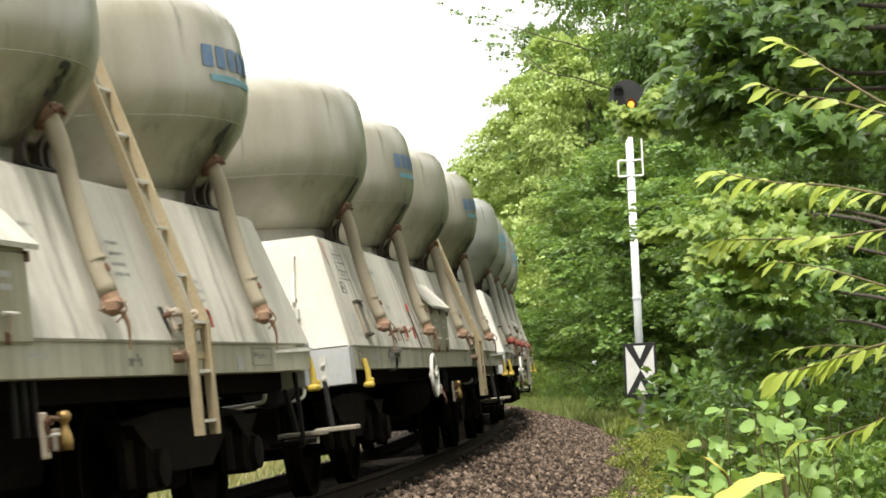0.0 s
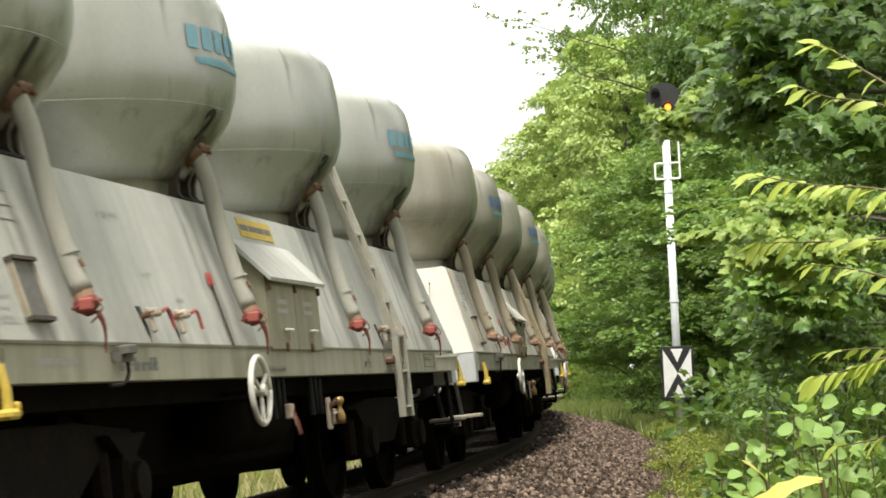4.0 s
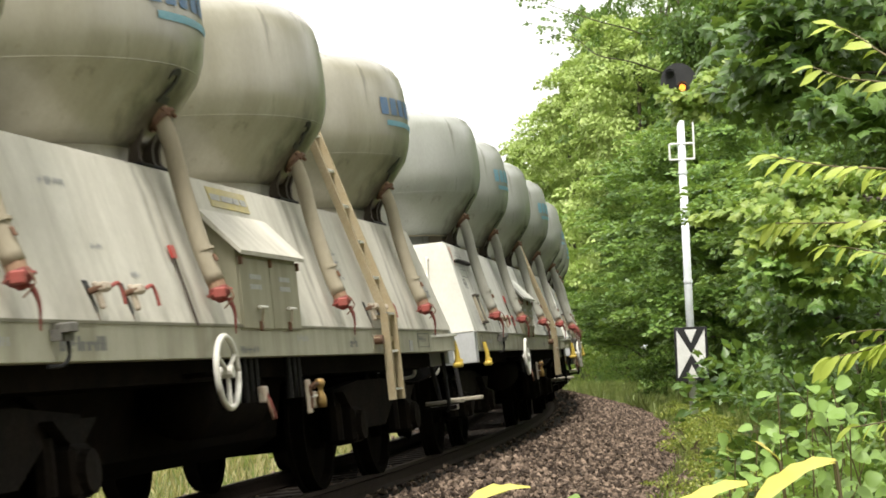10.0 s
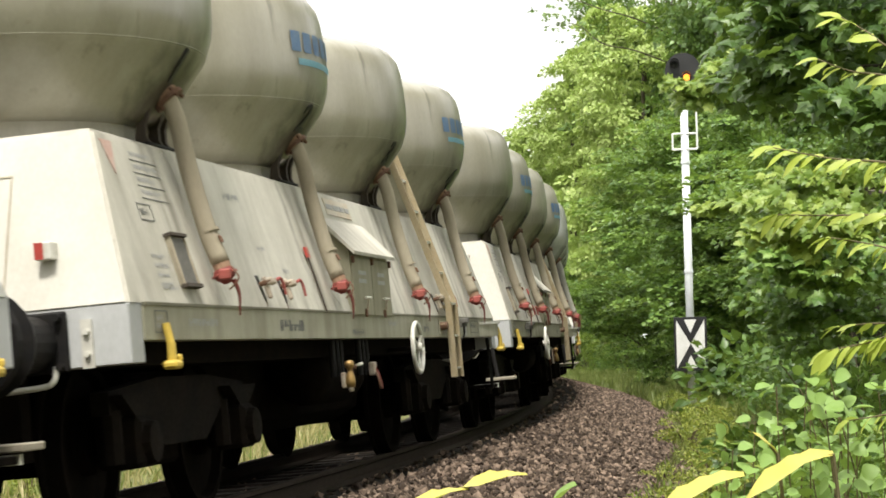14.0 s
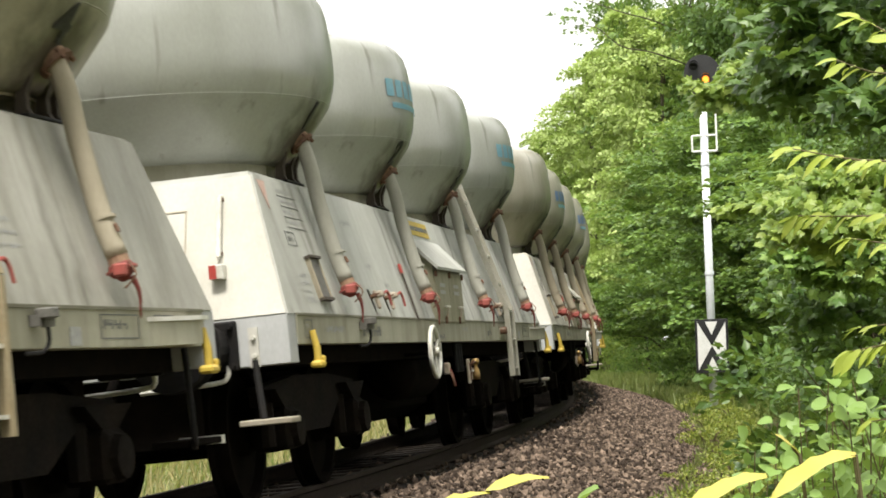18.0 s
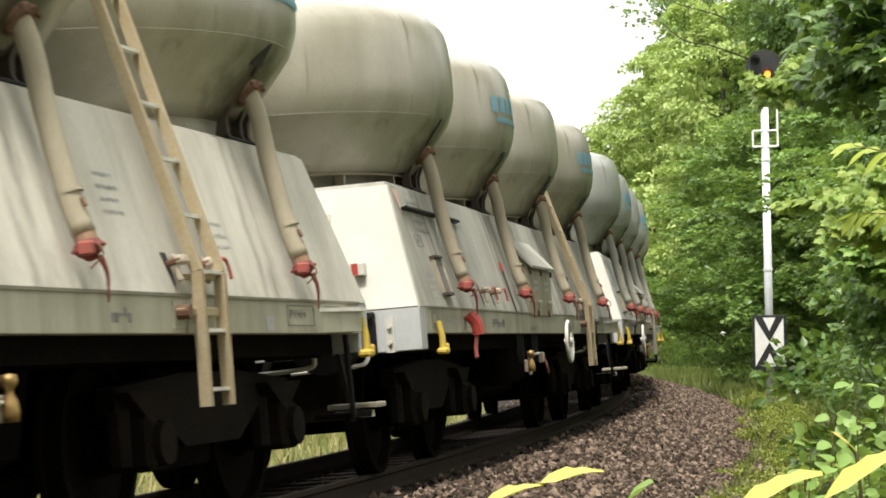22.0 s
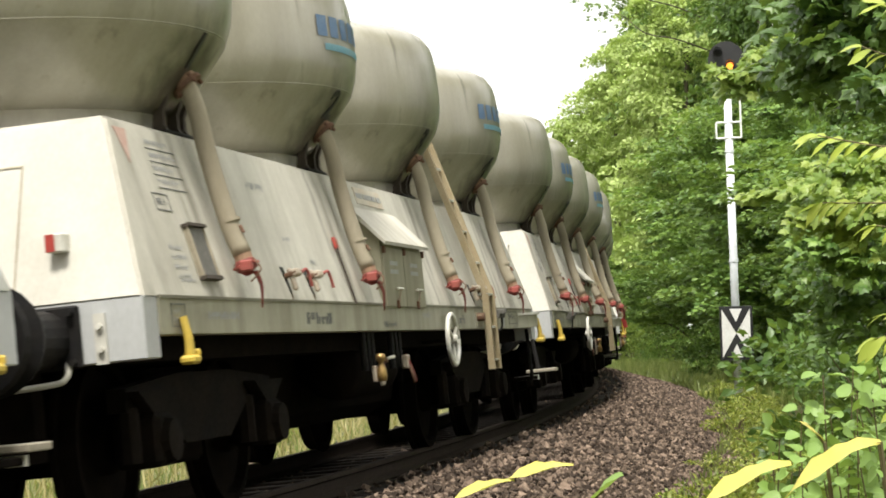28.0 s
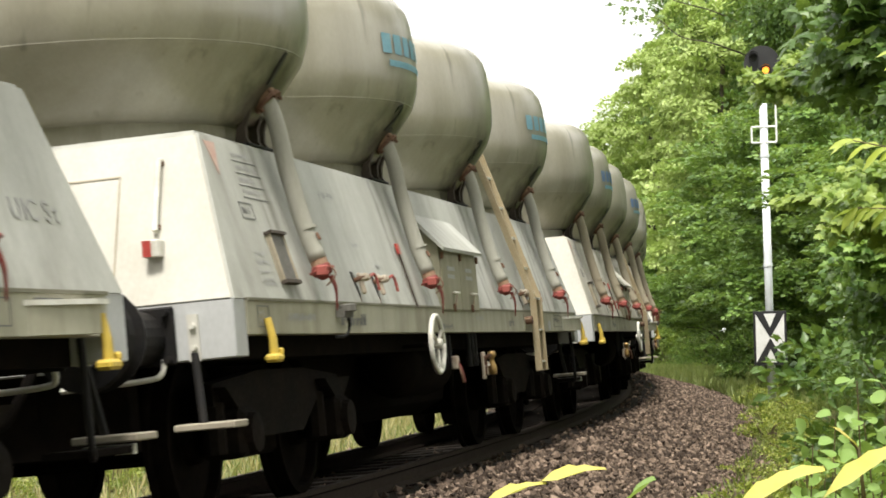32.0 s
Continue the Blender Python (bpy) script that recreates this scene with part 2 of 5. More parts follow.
leafs = {
    "far": leaf_material("leaf_far", (0.04, 0.1, 0.02), (0.18, 0.31, 0.07), 0.42),
    "mid": leaf_material("leaf_mid", (0.06, 0.14, 0.028), (0.28, 0.43, 0.1), 0.42),
    "light": leaf_material("leaf_light", (0.14, 0.24, 0.04), (0.4, 0.5, 0.11)),
    "hazel": leaf_material("leaf_hazel", (0.17, 0.3, 0.06), (0.36, 0.52, 0.15), 0.5),
    "cherry": leaf_material("leaf_cherry", (0.32, 0.43, 0.06), (0.62, 0.64, 0.15)),
    "yellow": leaf_material("leaf_yellow", (0.6, 0.52, 0.09), (0.76, 0.68, 0.2)),
    "pale": leaf_material("leaf_pale", (0.33, 0.45, 0.12), (0.56, 0.66, 0.26), 0.5),
    "weed": leaf_material("leaf_weed", (0.15, 0.22, 0.04), (0.46, 0.47, 0.1)),
    "grass": leaf_material("leaf_grass", (0.14, 0.2, 0.05), (0.33, 0.35, 0.13)),
    "straw": leaf_material("leaf_straw", (0.36, 0.3, 0.13), (0.62, 0.54, 0.3)),
}


def ground_material(name, a, b, c, scale):
    n = Nodes(name, 0.95, spec=0.2)
    f = n.ramp(n.noise(scale, (1, 1, 1), 6), 0.35, 0.65)
    g = n.ramp(n.noise(scale * 12, (1, 1, 1), 5), 0.35, 0.7)
    n.color(n.mix(n.mul(g, 0.7), n.mix(f, a, b), c)).bump(n.noise(scale * 20, (1, 1, 1), 5), 0.8, 0.03)
    return n.mat


M["ground"] = ground_material("ground", (0.1, 0.12, 0.035), (0.16, 0.17, 0.06), (0.09, 0.07, 0.04), 0.8)
# oily stone, with the train's shade put into the colour as well
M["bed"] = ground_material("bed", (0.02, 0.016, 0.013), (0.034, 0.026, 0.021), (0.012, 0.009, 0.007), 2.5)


def stone_material():
    n = Nodes("ballast_stone", 0.9, spec=0.25)
    geo = n.node("ShaderNodeNewGeometry")
    c = n.mix(n.mul(geo.outputs["Random Per Island"], 2.0, "POWER"), (0.03, 0.021, 0.016), (0.32, 0.235, 0.18))
    c = n.mix(n.ramp(n.noise(30), 0.4, 0.7, 0, 0.5), c, (0.08, 0.055, 0.04))
    n.color(c)
    return n.mat


M["stone"] = stone_material()


def lamp_material():
    n = Nodes("lamp_orange", 0.3)
    n.color((0.8, 0.25, 0.03))
    n.bsdf.inputs["Emission Color"].default_value = (1.0, 0.3, 0.04, 1)
    n.bsdf.inputs["Emission Strength"].default_value = 2.0
    return n.mat


M["lamp"] = lamp_material()


# ---- mesh helpers ----
def part(name, bm, material, parent=None, label="", m=None, smooth=False):
    me = bpy.data.meshes.new(name)
    if smooth:
        for f in bm.faces:
            f.smooth = True
    bm.to_mesh(me)
    bm.free()
    me.materials.append(material)
    ob = new(name, me)
    if parent is not None:
        ob.parent = parent
    if m is not None:
        ob.matrix_basis = m
    if label:
        ob["label"] = label
    return ob


def box(bm, x0, x1, y0, y1, z0, z1, bevel=0.0):
    v = [bm.verts.new((x, y, z)) for x in (x0, x1) for y in (y0, y1) for z in (z0, z1)]
    fs = [bm.faces.new([v[i] for i in q]) for q in ((0, 1, 3, 2), (4, 6, 7, 5), (0, 4, 5, 1), (2, 3, 7, 6), (0, 2, 6, 4), (1, 5, 7, 3))]
    if bevel:
        es = list({e for f in fs for e in f.edges})
        bmesh.ops.bevel(bm, geom=es, offset=bevel, segments=1, affect="EDGES")
    return bm


def boxed(*a, bevel=0.0):
    return box(bmesh.new(), *a, bevel=bevel)


def prism(bm, poly, axis, a, b):
    """A polygon of (u, v) drawn out along an axis from a to b."""
    def p(u, v, w):
        return {"x": (w, u, v), "y": (u, w, v), "z": (u, v, w)}[axis]
    A = [bm.verts.new(p(u, v, a)) for u, v in poly]
    B = [bm.verts.new(p(u, v, b)) for u, v in poly]
    n = len(poly)
    bm.faces.new(A), bm.faces.new(B[::-1])
    for i in range(n):
        bm.faces.new((A[i], B[i], B[(i + 1) % n], A[(i + 1) % n]))
    bmesh.ops.recalc_face_normals(bm, faces=bm.faces)
    return bm


def tube(bm, pts, r, sides=10, r2=None):
    """A round bar along points; the radius may run from r to r2."""
    pts = [Vector(p) for p in pts]
    rings = []
    ref = Vector((0.31, 0.17, 0.93))
    for i, p in enumerate(pts):
        d = (pts[min(i + 1, len(pts) - 1)] - pts[max(i - 1, 0)]).normalized()
        if abs(d.dot(ref)) > 0.95:
            ref = Vector((1, 0, 0))
        u = d.cross(ref).normalized()
        w = d.cross(u)
        q = r if r2 is None else r + (r2 - r) * i / (len(pts) - 1)
        rings.append([bm.verts.new(p + q * (math.cos(a) * u + math.sin(a) * w)) for a in [2 * math.pi * k / sides for k in range(sides)]])
    for A, B in zip(rings, rings[1:]):
        for k in range(sides):
            bm.faces.new((A[k], A[(k + 1) % sides], B[(k + 1) % sides], B[k]))
    bm.faces.new(rings[0][::-1]), bm.faces.new(rings[-1])
    return bm


def tubed(pts, r, sides=10, r2=None):
    return tube(bmesh.new(), pts, r, sides, r2)


def lathe(bm, prof, axis="z", at=(0, 0, 0), n=24):
    """Turn a profile of (radius, height) round an axis."""
    rings = []
    for r, h in prof:
        ring = []
        for k in range(n if r > 1e-5 else 1):
            a = 2 * math.pi * k / n
            u, v = r * math.cos(a), r * math.sin(a)
            p = {"z": (u, v, h), "x": (h, u, v), "y": (u, h, v)}[axis]
            ring.append(bm.verts.new(Vector(at) + Vector(p)))
        rings.append(ring)
    for A, B in zip(rings, rings[1:]):
        for k in range(n):
            q = [A[k % len(A)], A[(k + 1) % len(A)], B[(k + 1) % len(B)], B[k % len(B)]]
            q = [v for i, v in enumerate(q) if v not in q[:i]]
            if len(q) > 2:
                bm.faces.new(q)
    bmesh.ops.recalc_face_normals(bm, faces=bm.faces)
    return bm


def bend(pts, n=5):
    """A smooth line through points."""
    pts = [Vector(p) for p in pts]
    e = [2 * pts[0] - pts[1], *pts, 2 * pts[-1] - pts[-2]]
    out = []
    for i in range(1, len(e) - 2):
        for k in range(n):
            t = k / n
            a, b, c, d = e[i - 1:i + 3]
            out.append(0.5 * (2 * b + (c - a) * t + (2 * a - 5 * b + 4 * c - d) * t * t + (3 * b - a - 3 * c + d) * t ** 3))
    return [*out, pts[-1]]


# ---- the track: a left-hand curve of about 190 m radius ----
def heading(s):
    q = max(-20.0, min(65.0, s))
    return 0.004957 * q - 1.84e-5 * q * q + 2.6e-7 * q ** 3 + 0.0049 * (s - q)


STEP = 0.5
_line = {0: Vector((-5.112, 0.0, 0.0))}
for _sign in (1, -1):
    _p = _line[0].copy()
    for _i in range(1, 480):
        _h = heading(_sign * (_i - 0.5) * STEP)
        _p = _p + _sign * STEP * Vector((-math.sin(_h), math.cos(_h), 0))
        _line[_sign * _i] = _p.copy()


def track(s):
    i = math.floor(s / STEP)
    return _line[i].lerp(_line[i + 1], s / STEP - i)


def beside(s, lat, z=0.0):
    """A point lat metres to the outer side of the track's middle."""
    h = heading(s)
    return track(s) + Vector((lat * math.cos(h), lat * math.sin(h), z))


def on_track(s):
    """The pose of a vehicle with its middle at s, canted."""
    a, b = track(s - PIVOT), track(s + PIVOT)
    h = math.atan2(-(b.x - a.x), b.y - a.y)
    p = (a + b) / 2
    return Matrix.Translation(p) @ Matrix.Rotation(h, 4, "Z") @ Matrix.Rotation(-CANT, 4, "Y")


def canted(s, lat, z):
    return beside(s, lat * math.cos(CANT) - z * math.sin(CANT), lat * math.sin(CANT) + z * math.cos(CANT))


def sweep(bm, prof, s0, s1, ds, fn):
    """Sweep a profile of (lat, z) along the track."""
    rows, s = [], s0
    while s <= s1 + 1e-6:
        rows.append([bm.verts.new(fn(s, l, z)) for l, z in prof])
        s += ds
    for A, B in zip(rows, rows[1:]):
        for k in range(len(prof) - 1):
            bm.faces.new((A[k], A[k + 1], B[k + 1], B[k]))
    return bm


# ---- ground, ballast bed, rails, sleepers ----
def ground_height(x, y):
    """Level ground that dips a little beside the bed and rises into the wood."""
    return -0.62 + 0.05 * noise.noise(Vector((x * 0.35, y * 0.35, 0)))


def build_ground():
    bm = bmesh.new()
    xs = sorted({*np.linspace(-60, 40, 51).tolist(), -3000, -600, -150, 150, 600, 3000})
    ys = sorted({*np.linspace(-20, 120, 57).tolist(), -3000, -600, -120, 250, 600, 3000})
    V = [[bm.verts.new((x, y, ground_height(x, y))) for y in ys] for x in xs]
    for i in range(len(xs) - 1):
        for j in range(len(ys) - 1):
            bm.faces.new((V[i][j], V[i + 1][j], V[i + 1][j + 1], V[i][j + 1]))
    tagged(part("ground", bm, M["ground"], smooth=True), "grassy earth beside the railway embankment", "ground", kind="structure")


def bed_height(lat):
    a = abs(lat)
    return float(np.interp(a, (0.82, 0.95, 1.5, 3.1), (-0.2, -0.135, -0.135, -0.695)))


def build_bed():
    prof = [(l, bed_height(l)) for l in (-3.1, -2.4, -1.5, -0.95, -0.82, 0, 0.82, 0.95, 1.5, 2.0, 2.5, 3.1)]
    tagged(part("ballast_bed", sweep(bmesh.new(), prof, -150, 190, 1.0, canted), M["bed"]), "dark brown crushed stone ballast bed under the track, darkened for the train's shade", "ballast", kind="structure")
    head = [(-0.034, 0), (0.034, 0), (0.036, -0.03), (0.01, -0.045), (0.01, -0.12), (0.065, -0.145), (0.065, -0.155), (-0.065, -0.155), (-0.065, -0.145), (-0.01, -0.12), (-0.01, -0.045), (-0.036, -0.03), (-0.034, 0)]
    for lat in (-0.75, 0.75):
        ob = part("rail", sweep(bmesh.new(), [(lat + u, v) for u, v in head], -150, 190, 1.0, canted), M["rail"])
        tagged(ob, "rust-brown steel running rail on sleepers, darkened for the train's shade", "rail", "rails", "structure")


build_ground()
build_bed()


# ---- wagons: four-silo cement wagon; x to the outer side, y ahead, z up from the rails ----
HALF = 5.77             # middle to headstock
TANKS = (-4.25, -1.365, 1.52, 4.405)
PIPES = (-4.23, -1.347, 1.537, 4.42)
BELT_X, BELT_LO, RIDGE, TOP_X, TOP_Z, LEAN = 1.383, 0.976, 1.164, 1.144, 2.08, 0.352


def side_x(z):
    """Half-width of the hood's sloping side at height z."""
    return BELT_X - (z - RIDGE) * (BELT_X - TOP_X) / (TOP_Z - RIDGE)


SLOPE = math.atan2(BELT_X - TOP_X, TOP_Z - RIDGE)


def on_side(y, z, out=0.0):
    """A frame on the sloping side: local x along the wagon, local y up the slope, local z outwards."""
    n = Vector((math.cos(SLOPE), 0, math.sin(SLOPE)))
    up = Vector((-math.sin(SLOPE), 0, math.cos(SLOPE)))
    m = Matrix((Vector((0, 1, 0)), up, n)).transposed().to_4x4()
    return Matrix.Translation(Vector((side_x(z), y, z)) + n * out) @ m


def on_belt(y, z, out=0.0):
    m = Matrix((Vector((0, 1, 0)), Vector((0, 0, 1)), Vector((1, 0, 0)))).transposed().to_4x4()
    return Matrix.Translation((BELT_X + 0.004 + out, y, z)) @ m


def hood_bm():
    """The sloping sheet-metal hood: long trapezoid with leaning ends and a slightly rounded rim."""
    bm = bmesh.new()
    ring = []
    for x, y, z in ((BELT_X, HALF, RIDGE), (TOP_X, HALF - LEAN, TOP_Z)):
        ring.append([bm.verts.new(p) for p in ((x, -y, z), (x, y, z), (-x, y, z), (-x, -y, z))])
    for k in range(4):
        bm.faces.new((ring[0][k], ring[0][(k + 1) % 4], ring[1][(k + 1) % 4], ring[1][k]))
    bm.faces.new(ring[1]), bm.faces.new(ring[0][::-1])
    es = [e for e in bm.edges if max(v.co.z for v in e.verts) > TOP_Z - 0.01]
    bmesh.ops.bevel(bm, geom=es, offset=0.02, segments=2, affect="EDGES")
    bmesh.ops.recalc_face_normals(bm, faces=bm.faces)
    return bm


TANK_PROFILE = [(0.9, 2.12), (0.9, 2.205), (1.06, 2.21), (1.09, 2.222), (1.13, 2.27), (1.2, 2.362), (1.29, 2.482), (1.37, 2.588), (1.382, 2.608), (1.398, 2.65), (1.42, 2.71), (1.436, 2.79), (1.44, 2.87), (1.44, 2.95), (1.434, 3.08), (1.422, 3.2),
                (1.4, 3.29), (1.35, 3.37), (1.26, 3.43), (1.12, 3.475), (0.9, 3.51), (0.6, 3.535), (0.3, 3.545)]


def arc_strip(a0, a1, z0, z1, out=0.006, n=8):
    """A thin sheet that follows a tank's wall from angle a0 to a1 (radians from +x towards +y)."""
    bm = bmesh.new()
    rows = []
    for k in range(n + 1):
        a = a0 + (a1 - a0) * k / n
        col = []
        for z in np.linspace(z0, z1, 4):
            rr = np.interp(z, [p[1] for p in TANK_PROFILE], [p[0] for p in TANK_PROFILE]) + out
            col.append(bm.verts.new((rr * math.cos(a), rr * math.sin(a), z)))
        rows.append(col)
    for A, B in zip(rows, rows[1:]):
        for q in range(3):
            bm.faces.new((A[q], B[q], B[q + 1], A[q + 1]))
    return bm


def plate(w, h, t=0.004):
    return boxed(-w / 2, w / 2, -h / 2, h / 2, -t, t)


def lettering(text, size, material, parent, m, name="lettering", bold=0.0):
    cu = bpy.data.curves.new("text", "FONT")
    cu.offset = bold
    cu.body, cu.size, cu.extrude, cu.align_x, cu.align_y = text, size, 0.002, "CENTER", "CENTER"
    tmp = bpy.data.objects.new("text", cu)
    scene.collection.objects.link(tmp)
    me = bpy.data.meshes.new_from_object(tmp.evaluated_get(bpy.context.evaluated_depsgraph_get()))
    bpy.data.objects.remove(tmp)
    bpy.data.curves.remove(cu)
    me.materials.append(material)
    ob = new(name, me)
    ob.parent, ob.matrix_basis = parent, m
    return ob


def build_tank(wagon, i, y, v):
    tank = part("tank", lathe(bmesh.new(), TANK_PROFILE, n=48), M[v["tank"]], wagon, "bulging grey-beige steel silo with a conical bottom", pose(0, y, 0), smooth=True)
    part("hatch_dome", lathe(bmesh.new(), [(0.32, 3.55), (0.32, 3.66), (0.28, 3.7), (0.0, 3.72)], n=20), M[v["tank"]], tank)
    seam = lathe(bmesh.new(), [(1.379, 2.604), (1.3838, 2.608), (1.3845, 2.611), (1.383, 2.614)], n=48)
    part("weld_seam", seam, M[v["tank"]], tank, smooth=True)
    if v["fins"]:
        bm = lathe(bmesh.new(), [(1.02, 2.195), (1.04, 2.195), (1.04, 2.225), (1.02, 2.225)], n=32)
        part("support_ring", bm, M["pipe"], tank)
        for k in range(12):
            a = 2 * math.pi * (k + 0.5) / 12
            part("support_fin", boxed(0.88, 1.04, -0.007, 0.007, 2.075, 2.215), M["pipe"], tank, m=pose(0, 0, 0, 0, 0, math.degrees(a)))
    else:
        bm = lathe(bmesh.new(), [(1.0, 2.075), (1.0, 2.215), (0.985, 2.215), (0.985, 2.075)], n=36)
        part("skirt", bm, M[v["skirt"]], tank, "pale sheet-metal support skirt", smooth=False)
    for a in (10, 20, 31):
        part("gusset", prism(bmesh.new(), [(1.0, 2.075), (1.08, 2.075), (1.05, 2.225), (1.0, 2.225)], "y", -0.006, 0.006), M["pipe"], tank, m=pose(0, 0, 0, 0, 0, a))
    part("outlet_neck", tubed([(1.13, -0.02, 2.44), (1.205, -0.012, 2.345)], 0.08, 14), M["valve_old"], tank, "rusty outlet neck at the silo's cone", smooth=True)
    part("outlet_flange", tubed([(1.2, -0.012, 2.352), (1.215, -0.01, 2.333)], 0.094, 14), M["rust"], tank)
    for k in range(4):
        a = 2 * math.pi * (k + 0.5) / 4
        q = Vector((1.212, -0.01 + 0.08 * math.cos(a), 2.34)) + Vector((0.75, 0, 0.66)) * 0.08 * math.sin(a)
        part("flange_bolt", tubed([q + Vector((-0.02, 0, 0.022)), q + Vector((0.02, 0, -0.022))], 0.012, 5), M["rust"], tank)
    for ya in (-0.13, 0.1, 0.22):
        part("outlet_bracket", prism(bmesh.new(), [(1.03, 2.082), (1.13, 2.082), (1.1, 2.13), (1.1, 2.2), (1.14, 2.3), (1.06, 2.28)], "y", ya - 0.022, ya + 0.022), M["rust_dark"], tank)
    part("bracket_shoe", boxed(1.0, 1.13, -0.2, 0.28, 2.082, 2.1, bevel=0.004), M["steel_dark"], tank)
    # company mark as plain colour blocks on two of the silos, a number on the cones
    if v["logo"] and i in (1, 3):
        for k in range(5):
            a = radians(-20 + 6.4 * k)
            part("mark_block", arc_strip(a, a + radians(4.7), 2.93, 3.07, n=3), M[v["logo"]], tank, "blue company mark as plain blocks")
        part("mark_bar", arc_strip(radians(-17), radians(16), 2.84, 2.885), M["sky_blue"], tank, "light blue bar under the mark")
    a = radians(-5)
    n = Vector((math.cos(a) * 0.8, math.sin(a) * 0.8, -0.6)).normalized()
    side = Vector((-math.sin(a), math.cos(a), 0))
    m = Matrix((side, n.cross(side), n)).transposed().to_4x4()
    lettering(str(i + 1), 0.3, M["sign_black"], tank, Matrix.Translation((1.31 * math.cos(a), 1.31 * math.sin(a), 2.5)) @ m, "tank_number", 0.006)
    return tank


def build_pipe(wagon, y, v):
    x0 = side_x(1.357)
    pts = bend([(1.1, y - 0.08, 2.46), (1.18, y - 0.05, 2.4), (1.24, y - 0.02, 2.22), (side_x(1.95) + 0.1, y, 1.95), (side_x(1.6) + 0.085, y, 1.6), (x0 + 0.085, y, 1.4)], 4)
    pipe = part("discharge_pipe", tubed(pts, 0.053, 12), M[v["pipe"]], wagon, v["pipe"].replace("pipe_grey", "grey").replace("pipe", "beige") + " discharge pipe running down the hood", smooth=True)
    down = Vector((math.sin(SLOPE), 0, -math.cos(SLOPE)))
    end = Vector((x0 + 0.085, y, 1.4))
    part("collar", tubed([end - down * 0.2, end - down * 0.185], 0.057, 12), M[v["pipe"]], pipe)
    part("neck", tubed([end - down * 0.01, end + down * 0.05], 0.05, 12), M["valve_old"], pipe)
    sl = Matrix.Translation(end) @ Matrix.Rotation(-SLOPE, 4, "Y") @ Matrix.Rotation(math.pi, 4, "X")
    vm = M[v["valve"]]
    part("flange", lathe(bmesh.new(), [(0.045, 0.03), (0.056, 0.036), (0.062, 0.05), (0.062, 0.075), (0.056, 0.088), (0.04, 0.098), (0.022, 0.118), (0.0, 0.122)], n=14), vm, pipe, v["valve_label"], sl)
    part("clamp_ring", lathe(bmesh.new(), [(0.058, 0.056), (0.076, 0.06), (0.076, 0.069), (0.058, 0.073)], n=16), M["handle_red" if v["valve"] == "valve_red" else "cock_pale"], pipe, m=sl)
    cap = end + down * 0.1
    part("clamp_lug", boxed(cap.x - 0.02, cap.x + 0.05, y - 0.092, y - 0.058, cap.z + 0.0, cap.z + 0.06, bevel=0.008), M["handle_red" if v["valve"] == "valve_red" else "valve_old"], pipe)
    part("clamp_arm", tubed(bend([cap + Vector((0.05, -0.06, 0.07)), cap + Vector((0.1, -0.1, 0)), cap + Vector((0.04, -0.1, -0.06))], 3), 0.005, 5), M["rust"], pipe)
    part("lever", tubed(bend([cap + Vector((0.04, 0.0, 0)), cap + Vector((0.06, 0.02, -0.08)), cap + Vector((0.05, 0.035, -0.2))], 4), 0.016, 7, 0.004), vm, pipe, "hanging tapered lever")
    part("eyelet", tubed([end - down * 0.16 + Vector((0.05, -0.02, 0)), end - down * 0.12 + Vector((0.058, -0.025, 0))], 0.01, 6), M["rust"], pipe)
    return pipe


def build_cock(wagon, y, z):
    """A pair of air cocks, their small recesses drawn as flat black wedges."""
    m = on_side(y, z) @ Matrix.Scale(0.78, 4)
    cock = part("air_cock", tubed([(0, 0, 0), (0, 0, 0.1)], 0.022, 8), M["rust"], wagon, "rusty air cock with a red handle", m)
    # black plate on the sheet paints the shade inside a recess
    wedge = [(-0.06, 0.075), (0.025, 0.075), (0.045, -0.06), (0.04, -0.13), (0.015, -0.14)]
    part("recess", prism(bmesh.new(), wedge, "z", 0.001, 0.006), M["sign_black"], cock)
    part("cock_body", boxed(-0.02, 0.1, -0.03, 0.03, 0.06, 0.12, bevel=0.014), M["cock_pale"], cock)
    part("cock_stem", boxed(-0.005, 0.035, -0.13, 0.05, 0.03, 0.07, bevel=0.012), M["cock_pale"], cock)
    part("rust_run", prism(bmesh.new(), [(0.01, -0.14), (0.04, -0.14), (0.032, -0.215), (0.022, -0.215)], "z", 0.0008, 0.0016), M["rust"], cock)
    part("handle", tubed(bend([(0.12, 0, 0.11), (0.19, 0.015, 0.13), (0.225, -0.03, 0.13), (0.24, -0.12, 0.12)], 4), 0.013, 6), M["handle_red"], cock)
    return cock


